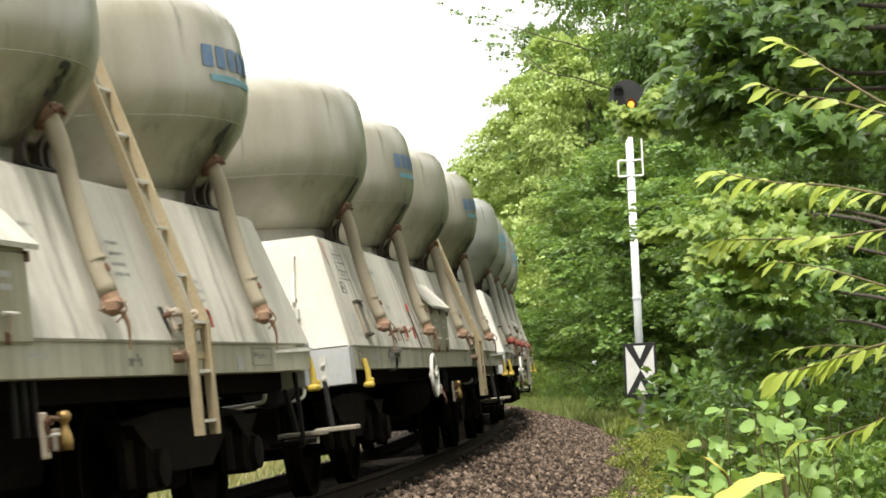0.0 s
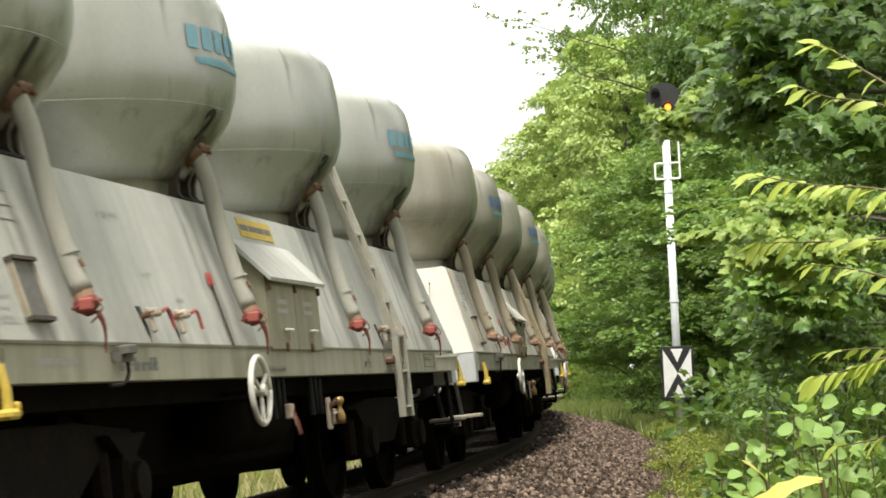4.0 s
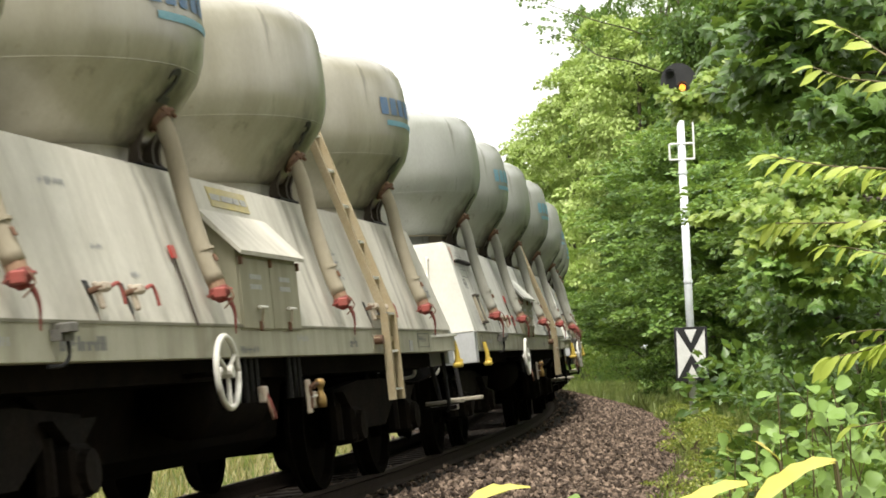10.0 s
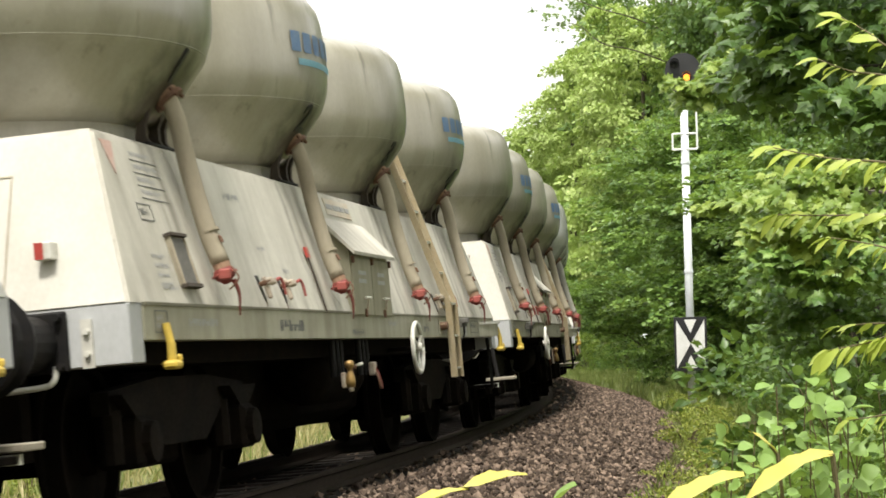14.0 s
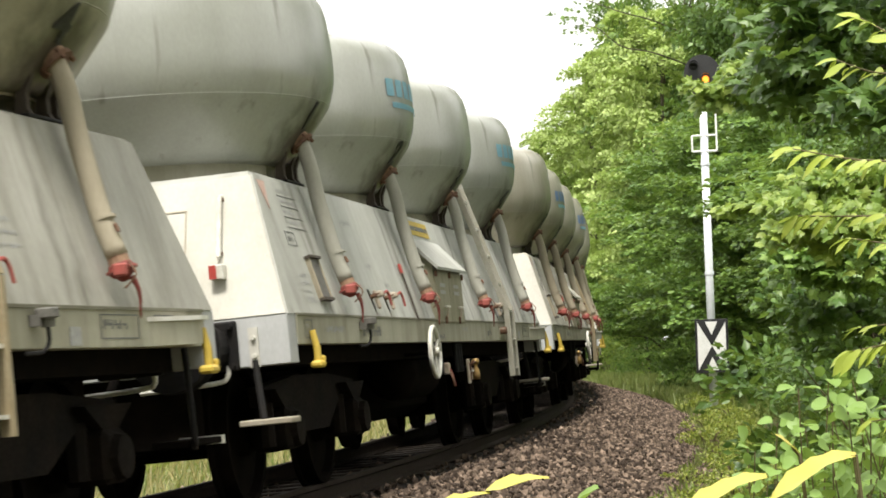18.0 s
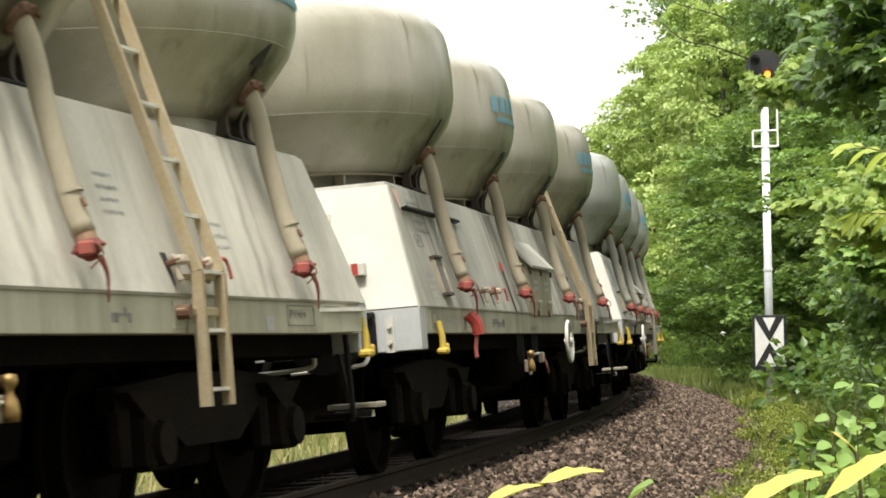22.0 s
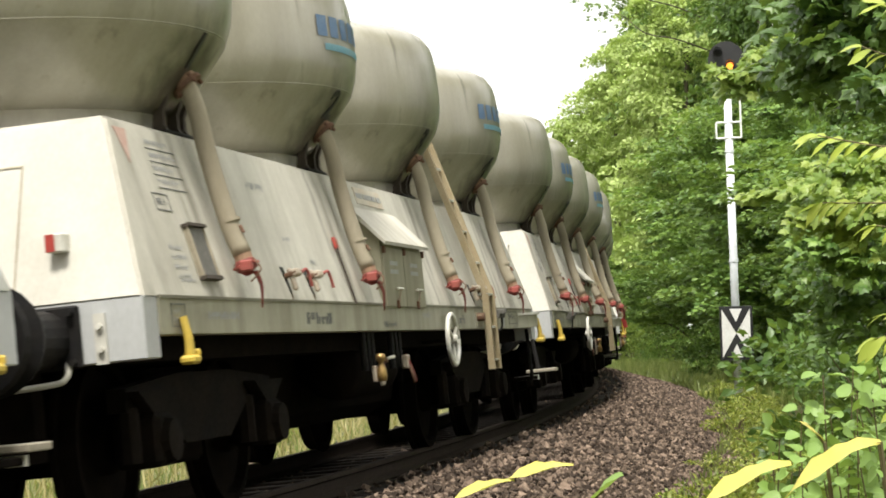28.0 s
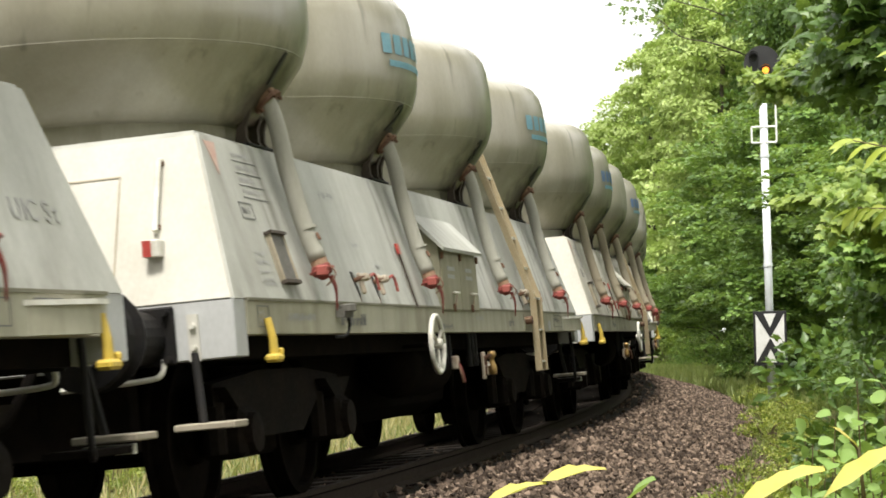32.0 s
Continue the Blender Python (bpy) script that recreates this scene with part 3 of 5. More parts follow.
def build_hatch(wagon, v):
    y0, y1, zt, zc = -0.84, 0.5, 1.84, 1.62
    x = BELT_X + 0.012
    bm = bmesh.new()
    prism(bm, [(x, RIDGE - 0.03), (x, zc), (side_x(zt), zt), (side_x(RIDGE), RIDGE - 0.03)], "y", y0, y1)
    box_ = part("hatch_box", bm, M["hatch"], wagon, "boxed control cabinet with a sloping canopy")
    bm = bmesh.new()
    prism(bm, [(x + 0.05, zc - 0.045), (x + 0.055, zc - 0.02), (side_x(zt) + 0.005, zt + 0.03), (side_x(zt) - 0.01, zt)], "y", y0 - 0.05, y1 + 0.05)
    part("canopy", bm, M[v["body"]], box_, "weathered sheet canopy")
    mid = (y0 + y1) / 2
    for a, b in ((y0 + 0.02, mid - 0.01), (mid + 0.01, y1 - 0.02)):
        part("door", boxed(x, x + 0.012, a, b, RIDGE - 0.02, zc - 0.06, bevel=0.004), M["hatch"], box_)
        c = (a + b) / 2
        part("door_handle", tubed([(x + 0.045, c - 0.085, 1.27), (x + 0.045, c + 0.085, 1.27)], 0.009, 8), M["rail_white"], box_)
        part("handle_stem", tubed([(x + 0.012, c, 1.27), (x + 0.045, c, 1.27), (x + 0.03, c, 1.18)], 0.008, 8), M["cock_pale"], box_)
        part("latch", boxed(x + 0.012, x + 0.03, c - 0.018, c + 0.018, 1.13, 1.19, bevel=0.005), M["rust"], box_)
        for zz in (1.38, 1.44):
            part("marking", boxed(x + 0.012, x + 0.014, c - 0.13, c + 0.12, zz, zz + 0.03), M["mark_pale"], box_)
    for yy in (y0 + 0.03, mid, y1 - 0.03):
        part("hinge", boxed(x + 0.01, x + 0.03, yy - 0.015, yy + 0.015, zc - 0.1, zc - 0.05), M["rust"], box_)
    return box_


def build_ladder(wagon, mat):
    y = 2.87
    ladder = part("ladder", boxed(1.38, 1.45, y - 0.16, y + 0.16, 1.235, 1.262), mat, wagon, "weathered steel ladder up to the silos")
    path = [(1.46, 0.62), (1.46, 1.27), (0.84, 3.3)]
    for sy in (-0.15, 0.15):
        bm = bmesh.new()
        for (xa, za), (xb, zb) in zip(path, path[1:]):
            d = Vector((xb - xa, 0, zb - za)).normalized()
            n = Vector((d.z, 0, -d.x)) * 0.028
            vs = []
            for p in (Vector((xa, 0, za)), Vector((xb, 0, zb))):
                for q in (-1, 1):
                    for r in (-0.02, 0.02):
                        vs.append(bm.verts.new(p + n * q + Vector((0, y + sy + r, 0))))
            for f in ((0, 1, 3, 2), (4, 6, 7, 5), (0, 4, 5, 1), (2, 3, 7, 6), (0, 2, 6, 4), (1, 5, 7, 3)):
                bm.faces.new([vs[k] for k in f])
        part("stile", bm, mat, ladder)
    for k in range(10):
        z = 0.7 + 0.285 * k
        x = 1.46 if z < 1.27 else 1.46 - (z - 1.27) * 0.62 / 2.03
        part("rung", boxed(x - 0.016, x + 0.016, y - 0.15, y + 0.15, z - 0.009, z + 0.009), M["rail_white"], ladder)
    part("ladder_bracket", boxed(BELT_X, 1.45, y - 0.3, y + 0.16, 1.055, 1.1, bevel=0.008), mat, ladder)
    part("bracket_knob", tubed([(1.39, y - 0.27, 1.075), (1.46, y - 0.27, 1.075)], 0.035, 10), M["rust"], ladder)
    part("bracket_foot", boxed(BELT_X + 0.003, BELT_X + 0.012, y - 0.33, y + 0.2, 1.0, 1.13), M["belt"], ladder)
    return ladder


def build_handwheel(wagon, y):
    bm = bmesh.new()
    tube(bm, [(0, 0.2 * math.cos(a), 0.2 * math.sin(a)) for a in np.linspace(0, 2 * math.pi, 33)], 0.0185, 8)
    wheel = part("handwheel", bm, M["rail_white"], wagon, "white spoked brake handwheel", pose(1.46, y, 0.89), smooth=True)
    for k in range(3):
        a = 2 * math.pi * k / 3 - math.pi / 2
        part("spoke", tubed([(0, 0, 0), (0.0, 0.195 * math.cos(a), 0.195 * math.sin(a))], 0.0135, 6), M["rail_white"], wheel)
    part("hub", tubed([(-0.05, 0, 0), (0.035, 0, 0)], 0.035, 12), M["rail_white"], wheel)
    part("spindle", tubed([(-0.25, 0, 0), (-0.05, 0, 0)], 0.016, 8), M["under"], wheel)
    return wheel


def build_end(wagon, e, v):
    """Headstock, buffers, coupling hose, steps, lamp and hand rail at one end (e = -1 rear, 1 front)."""
    head = part("headstock", boxed(-BELT_X + 0.005, BELT_X - 0.005, *sorted((e * HALF, e * (HALF - 0.2))), 0.865, RIDGE, bevel=0.006), M["headstock"], wagon, "pale blue-grey headstock beam")
    # end face sheet a little proud of the hood
    z0, z1 = RIDGE + 0.004, TOP_Z - 0.03
    def ey(z, out):
        return e * (HALF - LEAN * (z - RIDGE) / (TOP_Z - RIDGE) + out)
    bm = bmesh.new()
    vs = [bm.verts.new(p) for p in ((-side_x(z0) + 0.01, ey(z0, 0.006), z0), (side_x(z0) - 0.01, ey(z0, 0.006), z0), (side_x(z1) - 0.01, ey(z1, 0.006), z1), (-side_x(z1) + 0.01, ey(z1, 0.006), z1),
          (-side_x(z0) + 0.01, ey(z0, 0), z0), (side_x(z0) - 0.01, ey(z0, 0), z0), (side_x(z1) - 0.01, ey(z1, 0), z1), (-side_x(z1) + 0.01, ey(z1, 0), z1))]
    for f in ((0, 1, 2, 3), (4, 7, 6, 5), (0, 4, 5, 1), (1, 5, 6, 2), (2, 6, 7, 3), (3, 7, 4, 0)):
        bm.faces.new([vs[k] for k in f])
    bmesh.ops.recalc_face_normals(bm, faces=bm.faces)
    face = part("end_face", bm, M[v["end"]], wagon, "white sloping end sheet")
    for xa, xb, za, zb in ((-0.74, 0.74, 1.86, 1.868), (-0.74, -0.732, 1.25, 1.86), (0.732, 0.74, 1.25, 1.86)):
        bm = bmesh.new()
        q = [bm.verts.new(p) for p in ((xa, ey(za, 0.012), za), (xb, ey(za, 0.012), za), (xb, ey(zb, 0.012), zb), (xa, ey(zb, 0.012), zb), (xa, ey(za, 0.006), za), (xb, ey(za, 0.006), za), (xb, ey(zb, 0.006), zb), (xa, ey(zb, 0.006), zb))]
        for f in ((0, 1, 2, 3), (0, 4, 5, 1), (1, 5, 6, 2), (2, 6, 7, 3), (3, 7, 4, 0)):
            bm.faces.new([q[k] for k in f])
        bmesh.ops.recalc_face_normals(bm, faces=bm.faces)
        part("panel_bead", bm, M["pipe"], face)
    for sx in (-1, 1):
        buf = part("buffer", boxed(sx * 0.875 - 0.19, sx * 0.875 + 0.19, *sorted((e * HALF, e * (HALF + 0.03))), 0.85, 1.15, bevel=0.01), M["steel_dark"], wagon, "black steel buffer")
        part("housing", lathe(bmesh.new(), [(0.14, 0), (0.13, 0.3), (0.0, 0.3)] if e > 0 else [(0.14, 0), (0.13, -0.3), (0.0, -0.3)], "y", (sx * 0.875, e * (HALF + 0.03), 1.0), 18), M["steel_dark"], buf)
        part("plunger", lathe(bmesh.new(), [(0.1, e * 0.28), (0.1, e * 0.55), (0, e * 0.55)], "y", (sx * 0.875, e * (HALF + 0.03), 1.0), 16), M["tread"], buf)
        part("buffer_plate", lathe(bmesh.new(), [(0, e * 0.55), (0.25, e * 0.56), (0.26, e * 0.6), (0.1, e * 0.638), (0, e * 0.64)], "y", (sx * 0.875, e * (HALF + 0.03), 1.0), 22), M["steel_dark"], buf)
        for bx, bz in ((-0.15, 0.12), (0.15, 0.12), (-0.15, -0.12), (0.15, -0.12)):
            part("bolt", lathe(bmesh.new(), [(0.02, 0), (0.02, e * 0.035), (0, e * 0.035)], "y", (sx * 0.875 + bx, e * (HALF + 0.03), 1.0 + bz), 6), M["steel_dark"], buf)
        # bolted plate with a hanging step board
        post = part("step_plate", boxed(sx * 1.16 - 0.03, sx * 1.16 + 0.03, *sorted((e * (HALF + 0.002), e * (HALF + 0.014))), 0.86, 1.1), M[v["end"]], wagon)
        for zz in (0.93, 1.04):
            part("bolt", lathe(bmesh.new(), [(0.016, 0), (0.016, e * 0.02), (0, e * 0.02)], "y", (sx * 1.16, e * (HALF + 0.014), zz), 6), M["rail_white"], post)
        if v["step"]:
            part("step_hanger", tubed(bend([(sx * 1.16, e * (HALF + 0.01), 0.9), (sx * 1.17, e * (HALF + 0.03), 0.8), (sx * 1.2, e * (HALF + 0.08), 0.55)], 3), 0.022, 7), M["steel_dark"], wagon)
            part("step_board", boxed(*sorted((sx * 1.08, sx * 1.4)), *sorted((e * (HALF - 0.02), e * (HALF + 0.2))), 0.515, 0.55, bevel=0.006), M["board"], wagon, "weathered wooden step board")
        # yellow tow hook at the corner
        hx = 1.43 if e < 0 else 1.5
        hook = part("tow_hook", tubed([(sx * (hx - 0.02), e * 5.3, 1.06), (sx * hx, e * 5.3, 0.95), (sx * hx, e * 5.3, 0.86)], 0.02, 8, 0.025), M["yellow"], wagon, "yellow rope hook")
        part("hook_seat", boxed(sx * hx - 0.04, sx * hx + 0.04, e * 5.3 - 0.06, e * 5.3 + 0.06, 0.825, 0.87, bevel=0.014), M["yellow"], hook)
        part("hook_tip", boxed(sx * hx - 0.035, sx * hx + 0.035, *sorted((e * 5.3 + 0.04, e * 5.3 + 0.07)), 0.86, 0.9, bevel=0.01), M["yellow"], hook)
        if e > 0:
            # tapered bracket that carries the front hook, with a hanger and a low step
            arm = part("hook_bracket", prism(bmesh.new(), [(sx * (BELT_X + 0.004), 4.82), (sx * (BELT_X + 0.004), 5.31), (sx * 1.49, 5.31), (sx * 1.49, 5.25)], "z", 0.98, 1.1), M["belt"], wagon, "tapered steel bracket above the rope hook")
            part("bracket_top", prism(bmesh.new(), [(sx * (BELT_X + 0.004), 4.8), (sx * (BELT_X + 0.004), 5.32), (sx * 1.51, 5.33), (sx * 1.51, 5.22)], "z", 1.1, 1.122), M["rail_white"], arm)
            part("step_bar", tubed(bend([(sx * 1.36, 5.34, 0.97), (sx * 1.37, 5.34, 0.7), (sx * 1.37, 5.35, 0.5), (sx * 1.34, 5.42, 0.46)], 4), 0.018, 7), M["steel_dark"], wagon)
            step = part("low_step", boxed(*sorted((sx * 1.12, sx * 1.36)), 5.38, 5.78, 0.465, 0.5, bevel=0.005), M["under"], wagon, "dark low step plate")
            part("step_edge", boxed(*sorted((sx * 1.12, sx * 1.37)), 5.78, 5.8, 0.46, 0.505), M["rail_white"], step)
        # uncoupling bar
        part("grab_bar", tubed(bend([(sx * 1.0, e * (HALF + 0.03), 0.88), (sx * 0.99, e * (HALF + 0.06), 0.81), (sx * 0.9, e * (HALF + 0.07), 0.785), (sx * 0.45, e * (HALF + 0.07), 0.77)], 4), 0.015, 8), M["rail_white"], wagon, "bent white grab bar")
        # tail lamp bracket
        z = 1.455
        lamp = part("tail_reflector", boxed(sx * 0.96 - 0.045, sx * 0.96 + 0.045, *sorted((ey(z, 0.0), ey(z, 0.1))), z - 0.045, z + 0.045, bevel=0.006), M["rail_white"], wagon, "square red tail reflector block")
        part("reflector", boxed(sx * 0.96 - 0.042, sx * 0.96 + 0.004, *sorted((ey(z, 0.1), ey(z, 0.106))), z - 0.042, z + 0.042), M[v["lamp"]], lamp)
    if v["rail"]:
        za, zb = 1.55, 1.93
        for zz in (za + 0.02, zb - 0.02):
            part("rail_mount", boxed(0.955, 0.98, *sorted((ey(zz, 0.006), ey(zz, 0.03))), zz - 0.014, zz + 0.014, bevel=0.005), M["rust"], wagon)
        part("hand_rail", tubed([(0.96, ey(zb, 0), zb), (0.96, ey(zb, 0.045), zb), (0.96, ey(za, 0.045), za), (0.96, ey(za, 0), za)], 0.016, 8), M["rail_white"], wagon, "white vertical hand rail")
    part("draw_hook", tubed(bend([(0, e * HALF, 1.0), (0, e * (HALF + 0.3), 1.0), (0, e * (HALF + 0.36), 1.06), (0, e * (HALF + 0.3), 1.1)], 4), 0.035, 8), M["steel_dark"], wagon)
    part("brake_hose", tubed(bend([(0.3, e * HALF, 0.95), (0.31, e * (HALF + 0.2), 0.8), (0.25, e * (HALF + 0.4), 0.62), (0.2, e * (HALF + 0.6), 0.7)], 5), 0.03, 8), M["under"], wagon, smooth=True)
    return head


AXLE = (0.877, 1.995)   # first axle behind the headstock, wheelbase


@functools.cache
def wheel_mesh():
    bm = bmesh.new()
    for sx in (-1, 1):
        lathe(bm, [(0.0, sx * 0.70), (0.12, sx * 0.69), (0.13, sx * 0.73), (0.4, sx * 0.715), (0.41, sx * 0.685), (0.49, sx * 0.685), (0.485, sx * 0.715), (0.46, sx * 0.72), (0.455, sx * 0.82), (0.41, sx * 0.82), (0.4, sx * 0.76), (0.15, sx * 0.77), (0.14, sx * 0.84), (0.0, sx * 0.84)], "x", n=28)
    lathe(bm, [(0.075, -0.7), (0.075, 0.7)], "x", n=12)
    for f in bm.faces:
        f.smooth = False
    me = bpy.data.meshes.new("wheelset")
    bm.to_mesh(me)
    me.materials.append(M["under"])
    bm.free()
    return me


def build_bogie(wagon, y):
    wb = AXLE[1] / 2
    # bogie parts use the near-black colours that carry the wagon's shade
    bogie = part("bogie", boxed(-0.85, 0.85, y - 0.42, y + 0.42, 0.3, 0.84, bevel=0.03), M["under"], wagon, "pressed-steel bogie, darkened for the shade under the wagon")
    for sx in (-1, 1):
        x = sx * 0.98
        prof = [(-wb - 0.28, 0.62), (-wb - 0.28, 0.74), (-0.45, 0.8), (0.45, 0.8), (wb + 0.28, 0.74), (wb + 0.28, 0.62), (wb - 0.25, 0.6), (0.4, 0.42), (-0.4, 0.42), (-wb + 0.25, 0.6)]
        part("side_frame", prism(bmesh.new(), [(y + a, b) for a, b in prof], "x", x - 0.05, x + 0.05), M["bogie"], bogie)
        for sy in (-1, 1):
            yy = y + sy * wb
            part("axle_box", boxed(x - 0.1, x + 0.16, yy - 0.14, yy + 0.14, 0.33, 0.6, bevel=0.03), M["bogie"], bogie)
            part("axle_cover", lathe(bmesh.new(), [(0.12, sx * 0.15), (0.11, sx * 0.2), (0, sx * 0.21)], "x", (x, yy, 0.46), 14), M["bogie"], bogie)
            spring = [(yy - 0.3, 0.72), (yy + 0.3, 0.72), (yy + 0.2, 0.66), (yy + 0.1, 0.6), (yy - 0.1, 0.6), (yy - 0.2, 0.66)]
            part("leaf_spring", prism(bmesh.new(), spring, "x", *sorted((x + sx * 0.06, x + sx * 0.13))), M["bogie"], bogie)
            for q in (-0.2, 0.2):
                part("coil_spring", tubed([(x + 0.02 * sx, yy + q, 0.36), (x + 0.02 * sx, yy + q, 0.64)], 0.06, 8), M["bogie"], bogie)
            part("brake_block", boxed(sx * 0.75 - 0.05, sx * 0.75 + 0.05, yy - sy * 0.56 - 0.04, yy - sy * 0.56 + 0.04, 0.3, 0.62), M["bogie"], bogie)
    for sy in (-1, 1):
        ob = new("wheelset", wheel_mesh())
        ob.parent = bogie
        ob.matrix_basis = pose(0, y + sy * wb, 0.455)
        ob["label"] = "steel wheelset with bright worn treads, darkened for the shade under the wagon"
    return bogie


def markings(wagon, v):
    """Stencilled lines that cannot be read, as plain bars on the sheets."""
    r = random.Random(5)

    def bars(y, z, w, rows, gap=0.055, h=0.022, mat="mark_pale", where=on_side):
        """Lines of unreadable writing: each line one part, broken into letter-wide strokes."""
        for k in range(rows):
            at, end = -w / 2, w / 2 - r.uniform(0, 0.3) * w
            up = -k * gap * (1.033 if where is on_side else 1.0)
            bm = bmesh.new()
            c0, c1 = up - 0.03 * h, up + 0.03 * h
            low, high = bm.verts.new((at, c0, 0)), bm.verts.new((at, c1, 0))
            stroke = True
            while at < end - 0.2 * h:
                at += h * r.choice((0.3, 0.42, 0.42, 0.55, 0.6) if stroke else (0.14, 0.16, 0.2, 0.5))
                low2, high2 = bm.verts.new((at, c0, 0)), bm.verts.new((at, c1, 0))
                bm.faces.new((low, low2, high2, high))
                if stroke:
                    a, b = up - h * r.choice((0.5, 0.5, 0.5, 0.15)), up + h * r.choice((0.5, 0.5, 0.15))
                    bm.faces.new((high, high2, bm.verts.new((at, b, 0)), bm.verts.new((high.co.x, b, 0))))
                    bm.faces.new((bm.verts.new((low.co.x, a, 0)), bm.verts.new((at, a, 0)), low2, low))
                low, high, stroke = low2, high2, not stroke
            part("writing_line", bm, M[mat], wagon, m=where(y, z, 0.002))

    def frame_box(y, z, w, h, where=on_side):
        bm = bmesh.new()
        for dy, dz, a, b in ((0, h / 2, w, 0.006), (0, -h / 2, w, 0.006), (-w / 2, 0, 0.006, h), (w / 2, 0, 0.006, h)):
            box(bm, dy - a / 2, dy + a / 2, dz - b / 2, dz + b / 2, -0.0012, 0.0012)
        part("stencil_frame", bm, M["mark"], wagon, m=where(y, z, 0.002))

    bars(-4.74, 1.985, 0.42, 4, 0.07, 0.026)
    for k in range(4):
        part("stencil_line", plate(0.44, 0.006, 0.0012), M["mark"], wagon, m=on_side(-4.74, 1.95 - 0.07 * k, 0.002))
    frame_box(-5.0, 1.66, 0.22, 0.09)
    bars(-5.0, 1.66, 0.16, 1, h=0.035, mat="mark")
    bars(-5.02, 1.42, 0.26, 4, 0.05, 0.026)
    bars(-4.98, 1.25, 0.3, 1, h=0.02)
    bars(-3.15, 1.86, 0.36, 1, h=0.045)
    bars(-2.85, 1.55, 0.16, 1, h=0.03)
    bars(-2.4, 1.42, 0.16, 1, h=0.03)
    bars(0.95, 1.75, 0.2, 3, 0.06)
    bars(2.2, 1.72, 0.28, 4, 0.06)
    bars(3.5, 1.55, 0.22, 3, 0.06)
    bars(-3.3 if v["wheel"] < 0 else -2.5, 1.06, 0.85, 1, h=0.07, mat="mark", where=on_belt)
    bars(-4.55, 1.07, 0.55, 1, h=0.04, where=on_belt)
    bars(-0.7, 1.02, 0.42, 1, h=0.04, mat="mark", where=on_belt)
    bars(0.55, 1.09, 0.3, 1, h=0.04, where=on_belt)
    frame_box(-5.3, 1.07, 0.2, 0.11, on_belt)
    bars(-5.3, 1.09, 0.14, 2, 0.045, h=0.03, where=on_belt)
    bm = bmesh.new()
    prism(bm, [(-0.09, 0.09), (0.09, 0.09), (0.0, -0.1)], "z", 0.0, 0.003)
    part("warning_triangle", bm, M["triangle"], wagon, "faded red warning triangle", on_side(-5.28, 1.94, 0.001))
    if v["yellow"]:
        panel = part("warning_panel", plate(0.82, 0.13, 0.003), M[v["yellow"]], wagon, v["panel_label"], on_side(-0.12, 1.97, 0.003))
        for x0, w in ((-0.33, 0.2), (-0.1, 0.24), (0.15, 0.12), (0.3, 0.13)):
            part("writing_bar", plate(w, 0.04, 0.001), M["mark" if v["yellow"] == "yellow" else "mark_pale"], panel, m=pose(x0 + w / 2 - 0.06, 0, 0.005))
    frame_box(4.45, 1.075, 0.46, 0.11, on_belt)
    bars(4.45, 1.085, 0.4, 1, h=0.045, mat="mark", where=on_belt)
    frame_box(5.02, 1.085, 0.26, 0.09, on_belt)
    bars(5.02, 1.09, 0.2, 1, h=0.04, mat="mark", where=on_belt)
    bars(5.42, 1.08, 0.12, 2, 0.05, h=0.04, mat="mark", where=on_belt)
    part("stencil_patch", plate(0.12, 0.085, 0.0015), M["mark_pale"], wagon, m=on_belt(3.92, 1.03, 0.004))
    bars(1.95, 1.06, 0.24, 1, h=0.07, mat="mark", where=on_belt)


